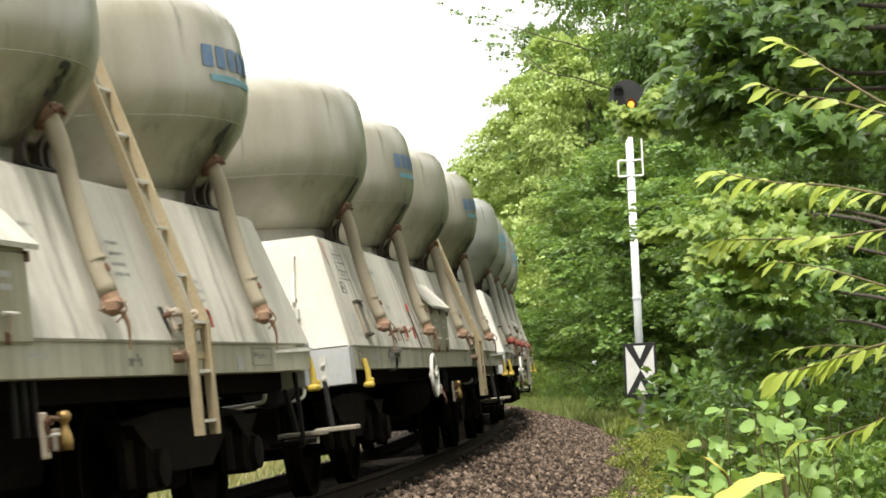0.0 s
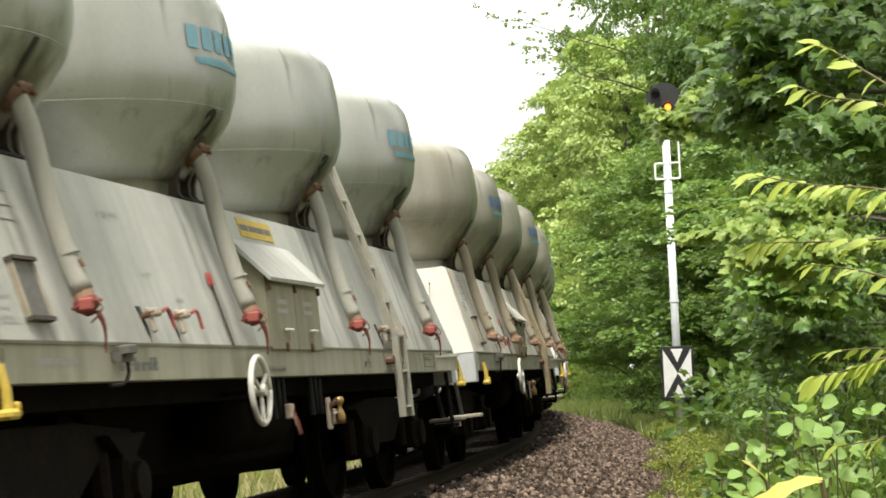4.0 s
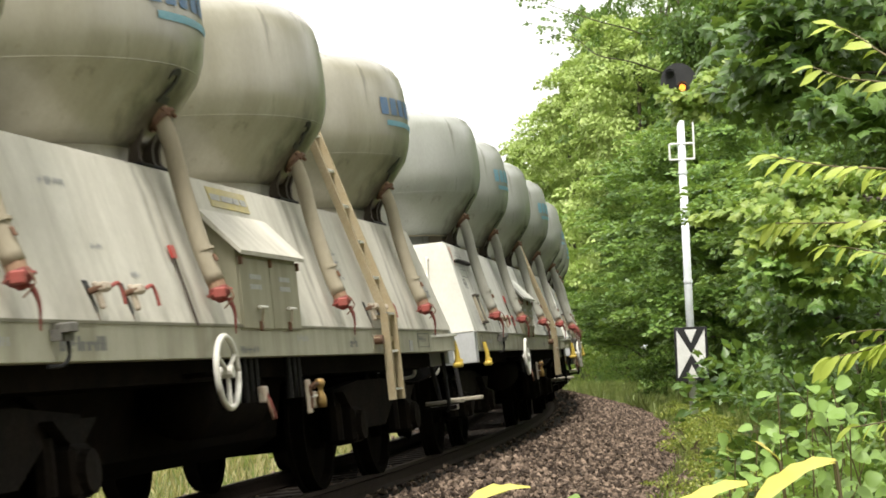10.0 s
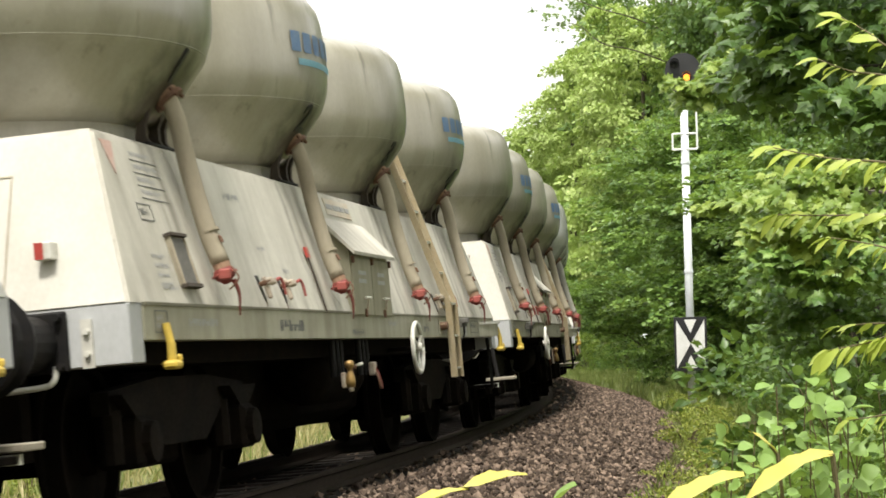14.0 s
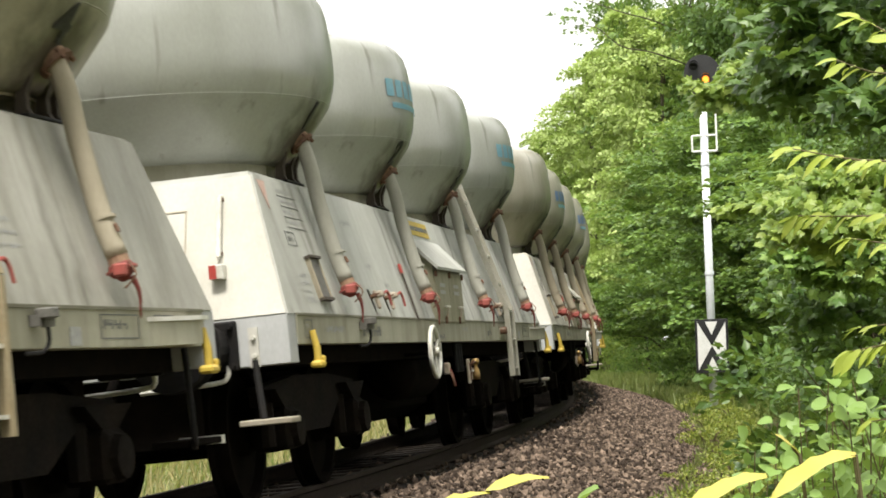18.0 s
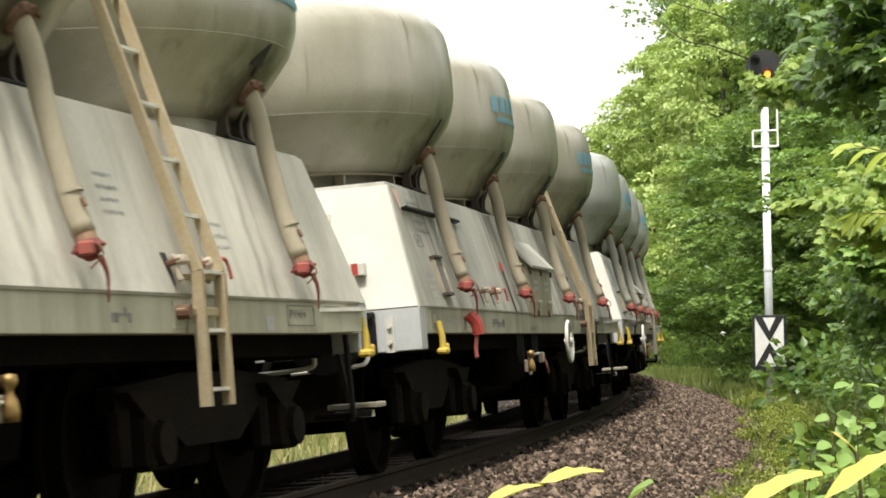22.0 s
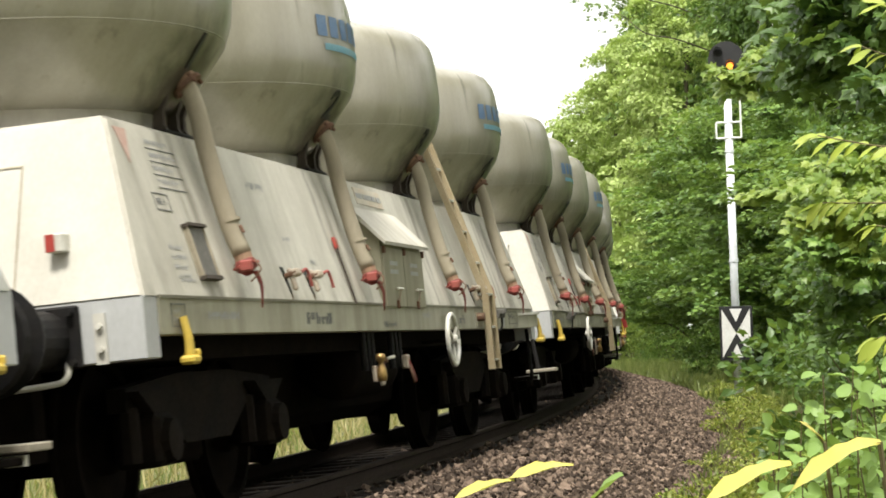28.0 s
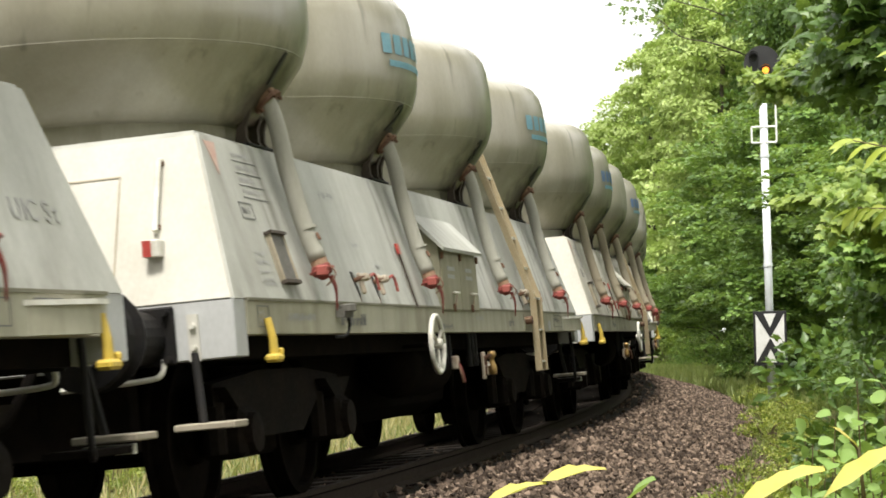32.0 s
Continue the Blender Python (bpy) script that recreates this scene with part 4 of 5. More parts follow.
def build_wagon(v):
    wagon = new("cement_wagon")
    tagged(wagon, v["label"], "railway wagon", "cement train wagons")
    part("hood", hood_bm(), M[v["body"]], wagon, "sloping painted sheet hood with rain streaks")
    for sx in (-1, 1):
        part("solebar", boxed(*sorted((sx * (BELT_X - 0.09), sx * (BELT_X + 0.004))), -HALF + 0.2, HALF - 0.2, BELT_LO, RIDGE - 0.006, bevel=0.004), M["belt"], wagon, "olive-stained belt beam")
        # rim painted dark in place of a shadow line
        part("rim", boxed(*sorted((sx * (BELT_X - 0.02), sx * (BELT_X + 0.014))), -HALF + 0.2, HALF - 0.2, RIDGE - 0.012, RIDGE + 0.004), M["belt_rim_shade"], wagon)
    # underframe in near-black, its shade painted in; the trough fills the dark gap
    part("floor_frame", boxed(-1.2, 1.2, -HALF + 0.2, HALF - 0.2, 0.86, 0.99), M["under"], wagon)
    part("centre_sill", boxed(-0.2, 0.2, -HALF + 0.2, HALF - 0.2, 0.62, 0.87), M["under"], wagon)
    part("pipe_trough", prism(bmesh.new(), [(-0.7, 0.86), (0.7, 0.86), (0.62, 0.45), (0.4, 0.34), (-0.4, 0.34), (-0.62, 0.45)], "y", -2.4, 2.4), M["under"], wagon, "boxed pipework between the bogies, blackened for the shade there")
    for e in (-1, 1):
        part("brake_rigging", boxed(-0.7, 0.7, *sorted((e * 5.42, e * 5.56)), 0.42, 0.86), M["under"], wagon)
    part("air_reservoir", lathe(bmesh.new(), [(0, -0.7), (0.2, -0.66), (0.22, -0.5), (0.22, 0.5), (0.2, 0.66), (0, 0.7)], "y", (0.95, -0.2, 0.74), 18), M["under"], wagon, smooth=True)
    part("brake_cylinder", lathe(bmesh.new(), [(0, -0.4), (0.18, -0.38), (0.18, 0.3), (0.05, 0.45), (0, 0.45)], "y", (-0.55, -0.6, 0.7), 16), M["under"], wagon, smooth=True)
    for i, y in enumerate(TANKS):
        build_tank(wagon, i, y, v)
    for y in PIPES:
        build_pipe(wagon, y, v)
    build_hatch(wagon, v)
    build_ladder(wagon, M[v["ladder"]])
    build_handwheel(wagon, v["wheel"])
    for e in (-1, 1):
        build_end(wagon, e, v)
        build_bogie(wagon, e * (HALF - AXLE[0] - AXLE[1] / 2))
    for y in (-3.18, -2.68, 2.62, 3.0):
        build_cock(wagon, y, 1.31)
    # document frame
    frame_ = part("document_frame", plate(0.27, 0.29, 0.01), M["pipe"], wagon, "steel document frame with a wire grid", on_side(-4.69, 1.4, 0.012))
    part("sheet", plate(0.235, 0.26, 0.003), M["mesh_grey"], frame_, m=pose(0, 0, 0.011))
    part("hood_lip", boxed(-0.145, 0.145, 0.135, 0.152, -0.01, 0.035), M["rust_dark"], frame_)
    part("bottom_ledge", boxed(-0.14, 0.14, -0.155, -0.135, -0.005, 0.032), M["rust_dark"], frame_)
    for sx in (-0.135, 0.127):
        part("side_edge", boxed(sx, sx + 0.008, -0.145, 0.145, 0.0, 0.022), M["pipe"], frame_)
    # signal lever with a red flag
    lever = part("indicator_lever", boxed(-0.008, 0.008, -0.36, 0.05, 0.01, 0.022), M["rust_dark"], wagon, "indicator lever with a red flag", on_side(-1.7, 1.5))
    part("flag", boxed(-0.035, 0.035, 0.03, 0.105, 0.012, 0.026), M["red_lamp"], lever)
    # lever valves below the belt
    y1, y2 = (v["wheel"] - 2.2, v["wheel"] - 1.35) if v["wheel"] > 0 else (v["wheel"] + 2.0, v["wheel"] + 1.0)
    z = 0.73
    way = 1 if v["wheel"] < 0 else -1
    val = part("drain_valve", boxed(1.37, 1.392, y1 - 0.045, y1 + 0.045, z - 0.13, z + 0.09, bevel=0.008), M["cock_pale"], wagon, "pale valve plate with a brass cock beside it")
    part("lever", tubed(bend([(1.42, y1 - 0.02 * way, z + 0.05), (1.44, y1 + 0.03, z + 0.055), (1.45, y1 - 0.11 * way, z + 0.06)], 3), 0.011, 6), M["rail_white" if way < 0 else "rust"], val)
    part("valve_spindle", tubed([(1.392, y1, z + 0.04), (1.43, y1, z + 0.04)], 0.016, 8), M["rust"], val)
    part("rust_patch", tubed(bend([(1.395, y1 - 0.01, z + 0.03), (1.4, y1 + 0.01, z - 0.03), (1.395, y1, z - 0.1)], 3), 0.014, 6, 0.006), M["rust"], val)
    by = y1 + 0.17 * way
    cock = lathe(bmesh.new(), [(0.0, -0.1), (0.03, -0.1), (0.036, -0.06), (0.03, -0.02), (0.017, 0.01), (0.018, 0.03), (0.032, 0.045), (0.036, 0.065), (0.028, 0.085), (0, 0.092)], "z", (1.42, by, z), 12)
    part("brass_cock", cock, M["brass"], val, "brass drain cock with a round knob", smooth=True)
    part("cock_plate", boxed(1.36, 1.39, by - 0.035, by + 0.035, z - 0.1, z + 0.01, bevel=0.008), M["cock_pale"], val)
    part("link_rod", tubed([(1.4, y1, z - 0.02), (1.4, by, z - 0.02)], 0.009, 6), M["rail_white"], val)
    trip = part("release_lever", tubed(bend([(1.36, y2, 0.8), (1.4, y2 + 0.01, 0.7), (1.41, y2 + 0.06, 0.6)], 3), 0.014, 6), M["valve_red"], wagon, "hanging red release lever")
    part("lever_eye", tubed(bend([(1.4, y2 - 0.03, 0.72), (1.42, y2 - 0.07, 0.66), (1.42, y2 - 0.03, 0.6), (1.41, y2, 0.66)], 3), 0.009, 6), M["rust"], trip)
    part("lever_block", boxed(1.34, 1.39, y2 - 0.04, y2 + 0.04, 0.7, 0.8, bevel=0.01), M["cock_pale"], trip)
    for y in (y1, y2):
        for q in (-0.15, -0.02, 0.1):
            part("down_pipe", tubed([(1.3, y + q, 0.99), (1.3, y + q, z - 0.02)], 0.024, 8), M["steel_dark"], val if y == y1 else trip)
    vy = -3.78 if v["wheel"] < 0 else 3.5
    cap = part("vent_cap", lathe(bmesh.new(), [(0, 1.065), (0.03, 1.065), (0.034, 1.1), (0.052, 1.105), (0.052, 1.14), (0.046, 1.147), (0.0, 1.15)], "z", (1.45, vy, 0), 14), M["mesh_grey"], wagon, "black breather cap on the belt beam")
    part("cap_bracket", boxed(BELT_X + 0.004, 1.44, vy - 0.05, vy - 0.01, 1.07, 1.12), M["mesh_grey"], cap)
    part("cap_tube", tubed(bend([(1.45, vy, 1.07), (1.445, vy + 0.01, 1.0), (1.43, vy - 0.03, 0.96), (1.4, vy - 0.14, 0.955)], 4), 0.01, 6), M["steel_dark"], cap)
    if v["fins"]:
        for a, b in ((-5.27, -4.1), (-3.78, -3.23)):
            part("drip_ledge", boxed(-(b - a) / 2, (b - a) / 2, -0.008, 0.008, 0.0, 0.05), M["steel_dark"], wagon, "dark drip ledge", on_side((a + b) / 2, 1.885))
    if v["hose"]:
        hose = part("spare_hose", tubed(bend([(1.42, -4.15, 1.12), (1.47, -4.13, 1.05), (1.48, -4.12, 0.96)], 3), 0.05, 8), M["red_lamp"], wagon, "red hose coupling hung on a chain")
        part("hose_tail", tubed(bend([(1.47, -4.13, 0.97), (1.46, -4.17, 0.86), (1.47, -4.22, 0.78)], 3), 0.016, 6), M["valve_red"], hose)
    markings(wagon, v)
    return wagon


VARIANTS = {
    "cream": dict(pipe="pipe", ladder="ladder", valve="valve_old", valve_label="rusty beige pipe coupling", lamp="orange_lamp", body="body_cream", end="end_white", tank="tank", skirt="body_cream", fins=False, hose=False, step=True, logo="blue", wheel=-1.44, rail=True, yellow=False,
                  label="four-silo cement wagon, cream hood, rain-streaked beige silos"),
    "ivory": dict(pipe="pipe", ladder="ladder", valve="valve_red", valve_label="red painted pipe coupling", lamp="red_lamp", body="body_cream", end="end_white", tank="tank", skirt="body_cream", fins=False, hose=False, step=True, logo="blue", wheel=-1.44, rail=True, yellow="panel_faded", panel_label="faded ochre warning panel, worn yellow at one end",
                  label="four-silo cement wagon, ivory hood, red pipe couplings, faded stencils"),
    "plain": dict(pipe="pipe", ladder="ladder", valve="valve_red", valve_label="red painted pipe coupling", lamp="red_lamp", body="body_cream", end="end_white", tank="tank", skirt="body_cream", fins=False, hose=False, step=False, logo="blue", wheel=1.12, rail=False, yellow="panel_peach", panel_label="rust-stained pale orange warning panel",
                  label="four-silo cement wagon, cream hood, faded marks, no step boards"),
    "white": dict(pipe="pipe_grey", ladder="ladder", valve="valve_red", valve_label="red painted pipe coupling", lamp="red_lamp", body="body_white", end="end_white", tank="tank_b", skirt="body_white", fins=True, hose=False, step=True, logo="sky_blue", wheel=-1.44, rail=True, yellow=False,
                  label="four-silo cement wagon, white hood, finned silo supports"),
    "dusty": dict(pipe="pipe", ladder="ladder", valve="valve_red", valve_label="red painted pipe coupling", lamp="red_lamp", body="body_dusty", end="end_white", tank="tank", skirt="belt", fins=True, hose=True, step=False, logo="sky_blue", wheel=1.12, rail=False, yellow=False,
                  label="four-silo cement wagon, dusty grey hood, red spare hose"),
    "pale": dict(pipe="pipe_grey", ladder="ladder", valve="valve_red", valve_label="red painted pipe coupling", lamp="red_lamp", body="body_grey", end="end_white", tank="tank", skirt="belt", fins=False, hose=False, step=True, logo="sky_blue", wheel=-1.44, rail=True, yellow=False,
                 label="four-silo cement wagon, pale grey hood, dusty beige silos"),
    "grey": dict(pipe="pipe_grey", ladder="ladder_grey", valve="valve_red", valve_label="red painted pipe coupling", lamp="red_lamp", body="body_grey", end="end_white", tank="tank_b", skirt="belt", fins=False, hose=False, step=True, logo="sky_blue", wheel=-1.44, rail=True, yellow="yellow", panel_label="yellow warning panel with dark writing",
                 label="four-silo cement wagon, pale grey hood and silos, yellow warning panel"),
}
ORDER = {-2: "pale", -1: "pale", 0: "plain", 1: "ivory", 2: "dusty", 3: "grey", 4: "plain", 5: "ivory", 6: "white", 7: "grey", 8: "cream", 9: "cream", 10: "grey", 11: "cream"}
wagons = {}
_made = {}
for _k, _kind in ORDER.items():
    if _kind not in _made:
        _made[_kind] = build_wagon(VARIANTS[_kind])
        wagons[_k] = _made[_kind]
    else:
        wagons[_k] = copy_thing(_made[_kind], pose(0, 0, 0))

for _k in (5, 3, 0, -1, -2):
    for _j, _ch in enumerate("UIC St"):
        if _ch != " ":
            lettering(_ch, 0.14, M["mark_pale"], wagons[_k], on_side((4.97, 5.05, 5.12, 0, 5.25, 5.33)[_j], 1.5, 0.003), "stencil_letter")


# ---- leaves and plants ----
rng = np.random.default_rng(7)


def unit(a):
    return a / np.maximum(np.linalg.norm(a, axis=1, keepdims=True), 1e-9)


def leaf_cloud(name, pos, tip, size, material, parent=None, width=0.55, fold=0.25, normal=None, label=""):
    """Many small leaves in one mesh, each a folded blade of four corners at pos that points along tip."""
    n = len(pos)
    tip = unit(tip)
    up = rng.normal(0, 0.55, (n, 3)) + (np.array([0, 0, 1.0]) if normal is None else normal)
    side = unit(np.cross(tip, up))
    nrm = np.cross(side, tip)
    size = np.broadcast_to(size, (n,))[:, None]
    w = size * width / 2
    mid = pos + tip * size * 0.45
    co = np.stack([pos, mid + side * w + nrm * w * fold, pos + tip * size - nrm * size * 0.12, mid - side * w + nrm * w * fold], 1).reshape(-1, 3)
    k = np.arange(n)[:, None] * 4
    tri = np.concatenate([k + [0, 1, 2], k + [0, 2, 3]], 1).reshape(-1, 3)
    me = bpy.data.meshes.new(name)
    me.vertices.add(len(co))
    me.vertices.foreach_set("co", co.astype(np.float32).ravel())
    me.loops.add(len(tri) * 3)
    me.loops.foreach_set("vertex_index", tri.astype(np.int32).ravel())
    me.polygons.add(len(tri))
    me.polygons.foreach_set("loop_start", np.arange(0, len(tri) * 3, 3, dtype=np.int32))
    me.update(calc_edges=True)
    me.materials.append(material)
    ob = new(name, me)
    if parent is not None:
        ob.parent = parent
    if label:
        ob["label"] = label
    return ob


def clump_leaves(centres, radii, each, outward, flat=0.7):
    """Leaf places and directions in clumps: denser towards the upper skin of each clump."""
    n = len(centres)
    d = unit(rng.normal(0, 1, (n, each, 3)).reshape(-1, 3)).reshape(n, each, 3)
    d[..., 2] = np.abs(d[..., 2]) * 0.9 - 0.25
    r = radii[:, None, None] * rng.uniform(0.35, 1.0, (n, each, 1)) ** 0.6
    off = d * r
    off[..., 2] *= flat
    pos = centres[:, None] + off
    tip = d * 0.8 + outward[:, None] * 0.7 + rng.normal(0, 0.45, (n, each, 3))
    tip[..., 2] -= 0.45
    return pos.reshape(-1, 3), tip.reshape(-1, 3)


def tree(label, height, spread, base, boughs, each, leaf, material, name="tree", trunk=0.16, width=0.75):
    """A broadleaf tree: tapered trunk, limbs, and a crown of rounded boughs, each hung with leaf clumps, with gaps between."""
    t = new(name)
    tagged(t, label, "tree", "trees of the wood edge")
    r = trunk
    way = bend([(0, 0, -0.3), (0.1, 0.05, height * 0.3), (0.2, -0.1, height * 0.6), (0.1, 0.05, height * 0.86)], 4)
    part("trunk", tubed(way, r, 9, r * 0.2), M["bark"], t, smooth=True)
    mid, half = (height + base) / 2, (height - base) / 2
    d = unit(rng.normal(0, 1, (boughs, 3)))
    rad = rng.uniform(0.25, 1.0, boughs) ** 0.38 * 0.86
    c = d * rad[:, None] * np.array([spread, spread, half]) + np.array([0.1, 0, mid])
    size = spread * rng.uniform(0.2, 0.36, boughs)
    for k in range(10):
        e = Vector(c[k])
        p0 = Vector((0.1, 0, max(0.4, min(height * 0.8, e.z - 0.5 * spread))))
        part("limb", tubed(bend([p0, p0.lerp(e, 0.55) + Vector((0, 0, 0.15 * spread)), e], 3), r * 0.4, 6, r * 0.08), M["bark"], t, smooth=True)
    m = 9
    q = unit(rng.normal(0, 1, (boughs * m, 3)))
    q[:, 2] = q[:, 2] * 0.8 + 0.15
    own = np.repeat(np.arange(boughs), m)
    cc = c[own] + q * (size[own] * rng.uniform(0.45, 1.0, boughs * m))[:, None] * np.array([1, 1, 0.8])
    pos, tip = clump_leaves(cc, size[own] * rng.uniform(0.35, 0.6, boughs * m), each, q, 0.8)
    out = unit(pos - np.repeat(c[own], each, 0)) + 0.5 * unit(pos - np.array([0, 0, mid])) + np.array([0, 0, 0.7])
    leaf_cloud("crown", pos, tip, leaf * rng.uniform(0.6, 1.25, len(pos)), material, t, width=width, normal=out)
    return t


def put(thing, used, m):
    """Place a plant: the first time itself, then copies of it."""
    if id(thing) in used:
        return copy_thing(thing, m)
    used.add(id(thing))
    thing.matrix_basis = m
    return thing


_used = set()
TREES = [
    tree("broad mid-green deciduous tree at the wood edge", 12.0, 3.4, 0.3, 60, 90, 0.13, leafs["mid"], trunk=0.2),
    tree("tall dark green deciduous tree in the wood", 24.0, 6.0, 1.5, 80, 80, 0.22, leafs["far"], trunk=0.3),
    tree("light green sunlit maple at the wood edge", 14.0, 3.6, 0.4, 60, 90, 0.17, leafs["pale"], trunk=0.18),
    tree("dense green oak with low boughs", 9.0, 2.6, 0.1, 56, 90, 0.11, leafs["far"], trunk=0.18),
    tree("unseen young green tree, added behind the viewer to block low sky", 4.0, 2.4, 0.2, 40, 30, 0.2, leafs["far"], trunk=0.08),
    tree("tall dark green ash with a high crown, added out of view for shade", 14.0, 3.4, 7.2, 34, 60, 0.17, leafs["far"], trunk=0.17),
]
# kind, to the right for each metre ahead, metres ahead, turn, crown half-width, height
for _k, _a, _d, _turn, _w, _h in (
        (2, -0.203, 128, 0, 4.4, 17.6), (2, -0.187, 118, 140, 3.6, 14.0), (2, -0.163, 104, 80, 3.4, 15.2), (0, -0.222, 140, 20, 5.0, 9.0), (0, -0.2, 122, 70, 3.2, 6.5), (0, -0.193, 108, 200, 2.0, 4.5), (0, -0.245, 150, 110, 6.0, 9.0), (2, -0.15, 88, 200, 3.3, 14.0),
        (1, -0.159, 134, 10, 5.4, 27.0), (1, -0.14, 112, 100, 6.5, 27.0), (1, -0.115, 92, 190, 6.0, 24.0), (1, -0.085, 74, 280, 5.5, 22.0), (1, -0.05, 58, 45, 5.0, 20.0), (1, -0.01, 50, 150, 5.0, 20.0),
        (0, -0.163, 98, 30, 2.8, 9.0), (0, -0.15, 80, 120, 2.4, 9.0), (3, -0.137, 72, 60, 2.6, 9.5), (0, -0.123, 62, 310, 2.7, 11.5), (3, -0.112, 52, 210, 2.3, 8.5), (0, -0.092, 48, 15, 2.6, 11.0), (3, -0.128, 56, 260, 1.5, 5.0),
        (0, -0.047, 38, 75, 2.0, 9.5), (3, -0.036, 31, 165, 1.9, 7.0), (0, -0.02, 33, 255, 2.2, 10.0), (3, -0.005, 24, 345, 1.9, 6.5), (0, 0.03, 27, 20, 2.4, 9.0), (3, -0.045, 21, 110, 1.1, 3.4), (3, -0.06, 27, 200, 1.1, 3.4)):
    _n0 = ((3.4, 12.0), (6.0, 24.0), (3.6, 14.0), (2.6, 9.0))[_k]
    put(TREES[_k], _used, pose(_a * _d, _d, -0.6, 0, 0, _turn) @ Matrix.Diagonal((_w / _n0[0], _w / _n0[0], _h / _n0[1], 1)))

# trees added out of view behind the camera to cut low sky light
for _x, _y, _turn, _size in ((8, -24, 10, 2.1), (0, -29, 70, 2.3), (15, -19, 130, 2.2), (20, -8, 200, 2.2), (-9, -33, 300, 2.3), (-20, -36, 20, 2.2), (-30, -32, 90, 2.2), (17, 3, 40, 2.4)):
    put(TREES[4], _used, pose(_x, _y, -0.6, 0, 0, _turn) @ Matrix.Diagonal((_size * 0.8, _size * 0.8, _size, 1)))
# unseen high crowns added over the verge beside the camera, to shade the boughs
for _x, _y, _turn, _size in ((1.8, 13.0, 0, 1.0), (1.2, 21.0, 90, 1.05), (4.5, 28.0, 200, 1.1)):
    put(TREES[5], _used, pose(_x, _y, -0.6, 0, 0, _turn) @ Matrix.Diagonal((_size, _size, _size, 1)))


def bush(label, size, clumps, each, leaf, material, name="bush", width=0.6, height=1.0):
    """A shrub: some thin stems from the ground and clumps of leaves round them."""
    b = new(name)
    tagged(b, label, "bush", "undergrowth beside the track")
    for k in range(4):
        a = 1.57 * k
        e = Vector((math.cos(a) * size * 0.5, math.sin(a) * size * 0.5, size * height * rng.uniform(0.7, 1.0)))
        part("stem", tubed(bend([(0, 0, -0.1), e * 0.5 + Vector((0, 0, 0.1)), e], 3), 0.015, 5, 0.004), M["twig"], b)
    d = unit(rng.normal(0, 1, (clumps, 3)))
    d[:, 2] = np.abs(d[:, 2])
    c = d * (rng.uniform(0.2, 1.0, clumps) ** 0.5)[:, None] * np.array([size, size, size * 1.25 * height])
    pos, tip = clump_leaves(c, rng.uniform(0.15, 0.34, clumps) * min(1.5, size), each, unit(c))
    leaf_cloud("foliage", pos, tip, leaf * rng.uniform(0.6, 1.25, len(pos)), material, b, width=width)
    return b


BUSHES = [
    bush("dense green bramble bush beside the ballast", 1.0, 60, 60, 0.075, leafs["mid"]),
    bush("light green shrub with bright leaf tips", 1.0, 60, 60, 0.075, leafs["light"]),
    bush("dark green hazel shrub under the trees", 1.5, 80, 70, 0.1, leafs["far"], height=1.2),
    bush("low yellow-green weeds at the ballast's edge", 0.42, 40, 40, 0.042, leafs["weed"], name="low_bush", height=0.8),
]
_r2 = np.random.default_rng(3)
for _k in range(34):
    _s = 13 + 1.05 * _k + _r2.uniform(-0.4, 0.4)
    _kind = int(_r2.integers(0, 3))
    _l = 4.5 + _r2.uniform(-0.2, 0.7) + (0.7 if _kind == 2 else 0) + (0.8 if 21 < _s < 45 else 0)
    _p = beside(_s, _l)
    _z = float(_r2.uniform(0.7, 1.05))
    put(BUSHES[_kind], _used, pose(_p.x, _p.y, -0.62, 0, 0, _r2.uniform(0, 360)) @ Matrix.Diagonal((_z, _z, _z, 1)))
for _k in range(40):
    _s = 11.5 + 0.85 * _k
    _p = beside(_s, 3.25 + _r2.uniform(-0.2, 0.5) + 0.012 * max(0, _s - 25))
    _z = float(_r2.uniform(0.6, 1.2))
    put(BUSHES[3], _used, pose(_p.x, _p.y, -0.63, 0, 0, _r2.uniform(0, 360)) @ Matrix.Diagonal((_z, _z, _z * 1.1, 1)))
for _k in range(26):
    _p = beside(3 + 1.3 * _k, -3.5 - _r2.uniform(0, 2.2))
    _z = float(_r2.uniform(0.5, 1.0))
    put(BUSHES[3], _used, pose(_p.x, _p.y, -0.63, 0, 0, _r2.uniform(0, 360)) @ Matrix.Diagonal((_z, _z, _z, 1)))
# bushes on the verge beyond the signal
for _kind, _a, _d, _z in ((1, -0.182, 92, 2.0), (1, -0.176, 96, 1.6), (0, -0.168, 90, 1.8), (1, -0.155, 84, 1.6), (0, -0.145, 70, 1.5), (2, -0.138, 62, 1.3), (1, -0.19, 108, 2.0)):
    put(BUSHES[_kind], _used, pose(_a * _d, _d, -0.62, 0, 0, 40 * _z) @ Matrix.Diagonal((_z * 0.8, _z * 0.8, _z, 1)))


